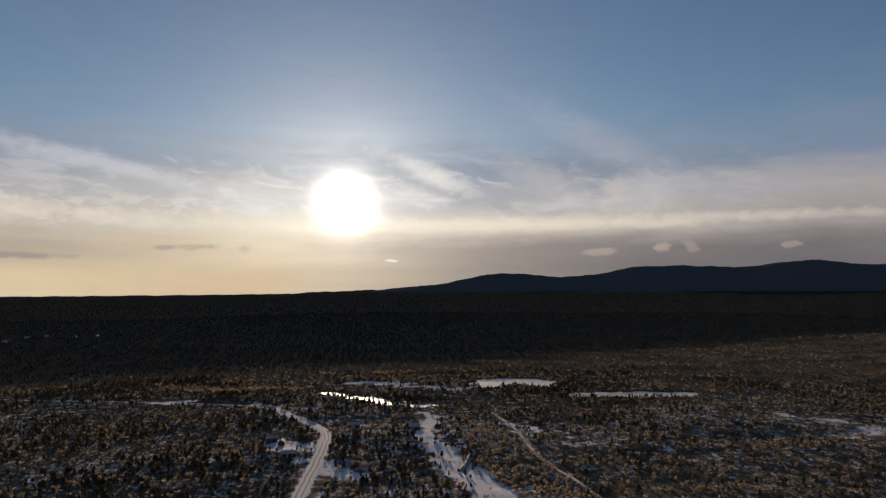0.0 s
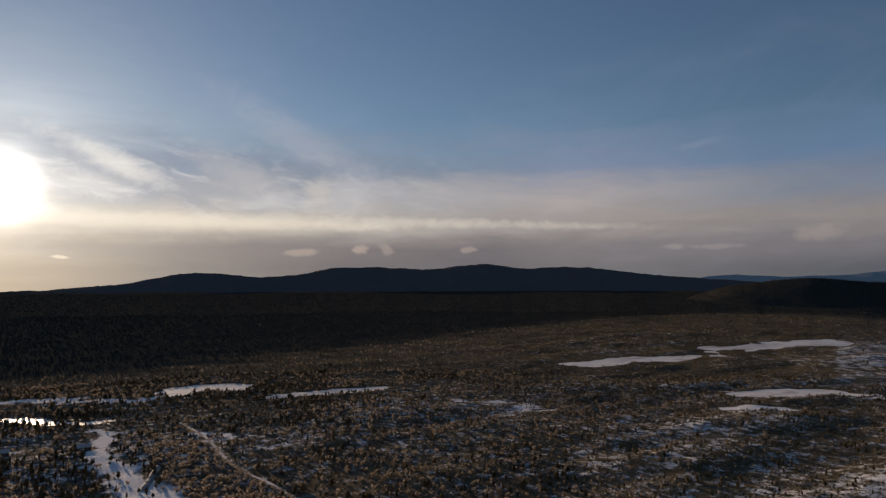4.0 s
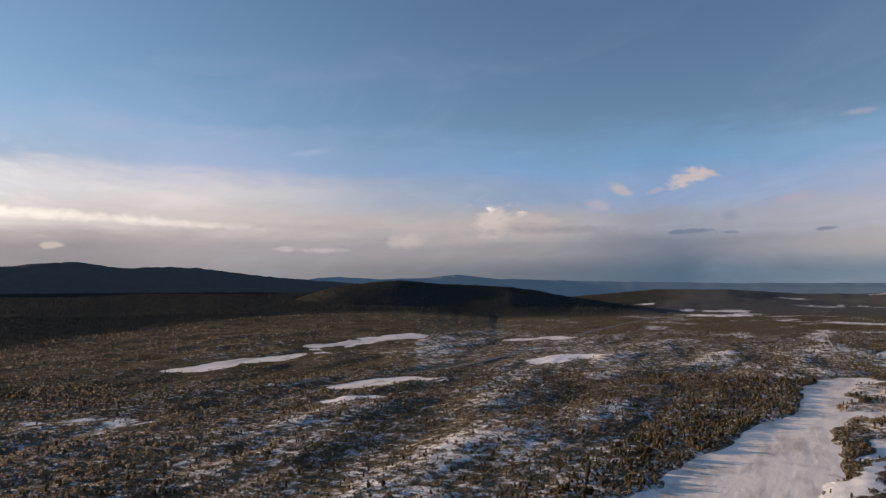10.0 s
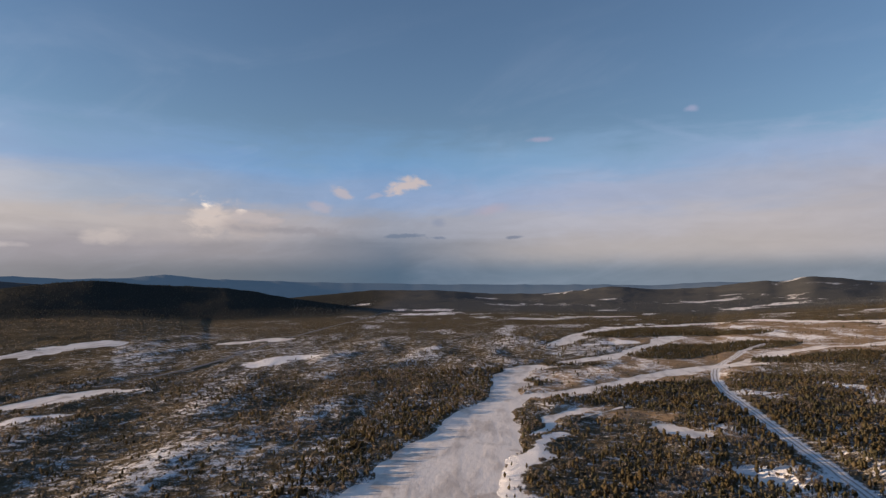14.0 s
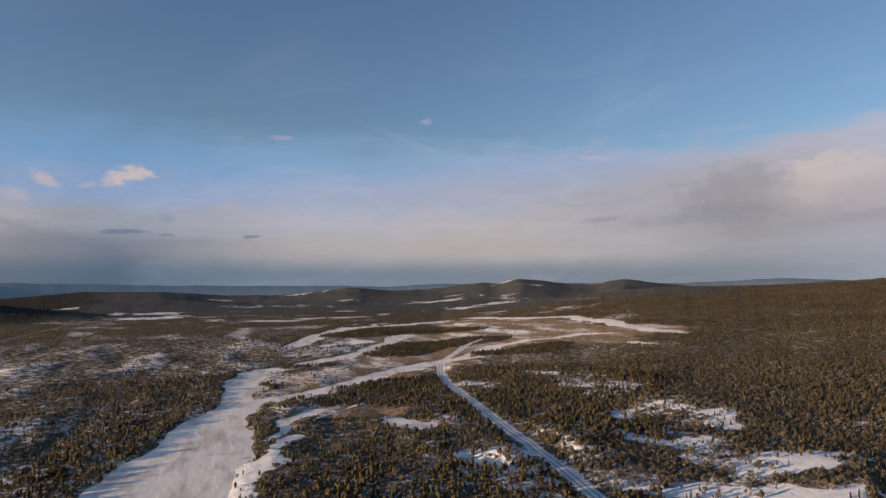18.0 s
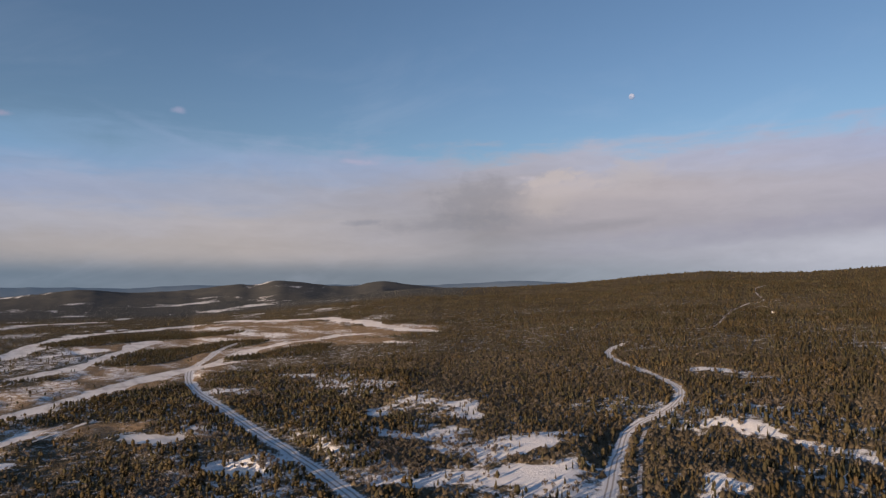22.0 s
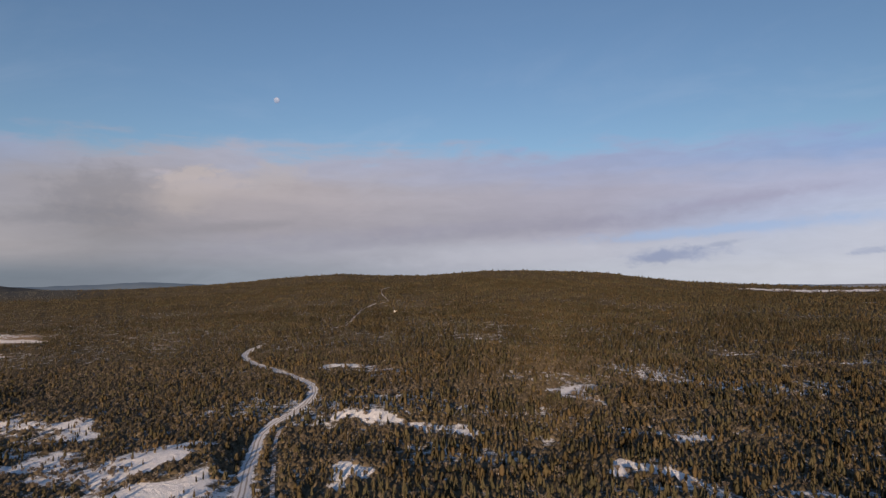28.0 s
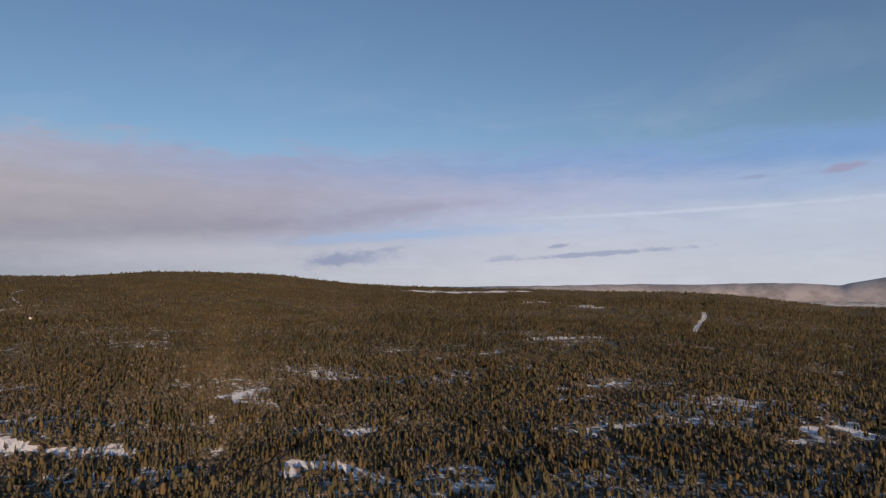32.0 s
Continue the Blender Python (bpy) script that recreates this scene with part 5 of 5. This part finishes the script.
# dark van by the snowy yard
x, y = VAN[0]
van = base("parked_van", x, y, "dark van parked on the snowy yard", "van", turn=35)
bm = box(4.8, 1.9, 1.5, (0, 0, 1.15), 0.18)
for v in bm.verts:
    if v.co.x > 1.6 and v.co.z > 1.3:
        v.co.x -= 0.9 * (v.co.z - 1.3)
part("body", bm, DARK_PAINT, van)
part("windscreen", box(0.06, 1.5, 0.5, (1.93, 0, 1.52)), PANE, van, "dark windscreen")
for side in (-1, 1):
    part("side_window", box(2.2, 0.05, 0.45, (-0.2, side * 0.95, 1.52)), PANE, van)
    part("headlight", box(0.08, 0.3, 0.18, (2.4, side * 0.65, 0.85), 0.02), TRIM, van, "clear headlight")
    for wx in (-1.5, 1.5):
        bm = bmesh.new()
        bmesh.ops.create_cone(bm, cap_ends=True, segments=16, radius1=0.36, radius2=0.36, depth=0.24, matrix=Matrix.Translation((wx, side * 0.86, 0.4)) @ Matrix.Rotation(radians(90), 4, "X"))
        wheel = part("tyre", bm, RUBBER, van)
        bm = bmesh.new()
        bmesh.ops.create_cone(bm, cap_ends=True, segments=12, radius1=0.2, radius2=0.2, depth=0.27, matrix=Matrix.Translation((wx, side * 0.86, 0.4)) @ Matrix.Rotation(radians(90), 4, "X"))
        part("rim", bm, STEEL, wheel, "grey steel rim")

# sign on a post in the yard
x, y = POLE[0]
sign = base("sign_post", x, y, "dark board on a tall post in the snowy yard", "sign")
part("post", tube(0.11, 0, 5.0), STEEL, sign, "grey steel post")
part("board", box(1.5, 0.08, 1.3, (0, -0.12, 4.6), 0.02), RUBBER, sign, "blank dark board")
part("foot", tube(0.35, 0, 0.25, 0.25), BRICK, sign)

# ploughed bank of snow and earth across the yard
line = smooth_line(BERM, 1.5)
bm = bmesh.new()
t = np.gradient(line, axis=0)
t /= np.linalg.norm(t, axis=1)[:, None]
rows_b = []
for k, (c, d) in enumerate(zip(line, t)):
    end = min(1.0, min(k, len(line) - 1 - k) / 3)
    row = []
    for s in np.linspace(-1, 1, 7):
        q = c + np.array([d[1], -d[0]]) * s * 2.2
        h = 1.7 * end * max(0, 1 - s * s) * (0.7 + 0.6 * float(vnoise(q[:1] * 1.0, q[1:] * 1.0, 2.0)[0]))
        row.append(bm.verts.new((q[0], q[1], float(height(q[0], q[1])[0]) - 0.1 + h)))
    rows_b.append(row)
for a, b in zip(rows_b[:-1], rows_b[1:]):
    for k in range(6):
        bm.faces.new((a[k], a[k + 1], b[k + 1], b[k]))
bmesh.ops.recalc_face_normals(bm, faces=bm.faces)
me = bpy.data.meshes.new("snow_bank")
bm.to_mesh(me)
bm.free()
me.materials.append(paint("dirty_snow", (0.10, 0.08, 0.06), (0.5, 0.48, 0.46), size=0.8))
tagged(new("snow_bank", me), "ploughed bank of dirty snow and earth", "snow bank")

# the moon, low over the forest hill
bm = bmesh.new()
bmesh.ops.create_icosphere(bm, subdivisions=4, radius=21.5)
me = bpy.data.meshes.new("moon")
bm.to_mesh(me)
bm.free()
me.polygons.foreach_set("use_smooth", [True] * len(me.polygons))
me.materials.append(MOON)
moon = tagged(new("moon", me), "pale gibbous moon in the blue daytime sky", "moon", kind="structure")
moon.location = Vector((0, 0, EYE)) + heading(-147.1, 16.22) * 4800


# ---------------------------------------------------------------- single trees of the nearest woods
def boughs(rng, tiers, sides):
    """Tiers of drooping, jagged boughs for a crown 1 high, with gaps between them."""
    bm = bmesh.new()
    for k in range(tiers):
        u = k / tiers
        z0, z1 = 0.10 + 0.82 * u, min(1.0, 0.10 + 0.82 * u + 1.9 / tiers)
        rad = 0.21 * (1 - u) ** 0.8 * (0.6 + 0.4 * min(1, (u + 0.15) * 3)) + 0.01
        tip = bm.verts.new((0, 0, z1))
        a0 = rng.random() * 6.28
        rim = []
        for s in range(sides * 2):
            a = a0 + 6.283 * s / (sides * 2)
            q = rad * (1.0 if s % 2 else 0.5) * rng.uniform(0.75, 1.25)
            rim.append(bm.verts.new((q * math.cos(a), q * math.sin(a), z0 + (0.03 if s % 2 == 0 else -0.03) + rng.uniform(-0.02, 0.02))))
        for s in range(sides * 2):
            bm.faces.new((rim[s], rim[(s + 1) % (sides * 2)], tip))
    return bm


tree_rng = random.Random(5)
models = []
for k in range(6):
    e = tagged(new("conifer_tree"), "slender olive-green conifer standing in thin snow", "tree", "hillside conifers")
    part("trunk", tube(0.022, 0, 0.92, 0.004, 6), BARK, e, "brown bark trunk")
    part("crown", boughs(tree_rng, 7 + k % 3, 5), TREE, e)
    models.append(e)
placed = singles[:300]
for k, (x, y, z, tall) in enumerate(placed):
    wide = tree_rng.uniform(0.9, 1.35)
    m = Matrix.LocRotScale((x, y, z - 0.1), Euler((0, 0, tree_rng.uniform(0, 6.28))), (tall * wide, tall * wide, tall))
    if k < len(models):
        models[k].matrix_basis = m
    else:
        c = copy_thing(models[k % 6], pose(0, 0, 0))
        c.matrix_basis = m


def sprays(rng, count):
    """A bare crown: many thin upright sprays of twigs, with gaps."""
    bm = bmesh.new()
    for k in range(count):
        a, z = rng.random() * 6.28, rng.uniform(0.3, 0.8)
        rad = 0.30 * math.sqrt(rng.random()) * (1 - 0.7 * abs(z - 0.5))
        x, y, w, h = rad * math.cos(a), rad * math.sin(a), rng.uniform(0.015, 0.035), rng.uniform(0.12, 0.26)
        b = rng.random() * 3.14
        root = bm.verts.new((x * 0.5, y * 0.5, z - h))
        bm.faces.new((root, bm.verts.new((x + w * math.cos(b), y + w * math.sin(b), z)), bm.verts.new((x * 1.2, y * 1.2, min(1.0, z + h * 0.9)))))
    return bm


birches = []
for k in range(4):
    e = tagged(new("birch_tree"), "leafless pale brown birch at the snowy clearing", "tree", "bare birches")
    part("trunk", tube(0.018, 0, 0.8, 0.005, 6), BARK, e, "thin pale trunk")
    part("crown", sprays(tree_rng, 70), TWIGS, e, "bare brown twigs")
    birches.append(e)
for k, (x, y, z, tall) in enumerate(single_birches[:90]):
    m = Matrix.LocRotScale((x, y, z - 0.1), Euler((0, 0, tree_rng.uniform(0, 6.28))), (tall * 1.2, tall * 1.2, tall * 1.1))
    if k < len(birches):
        birches[k].matrix_basis = m
    else:
        copy_thing(birches[k % 4], pose(0, 0, 0)).matrix_basis = m
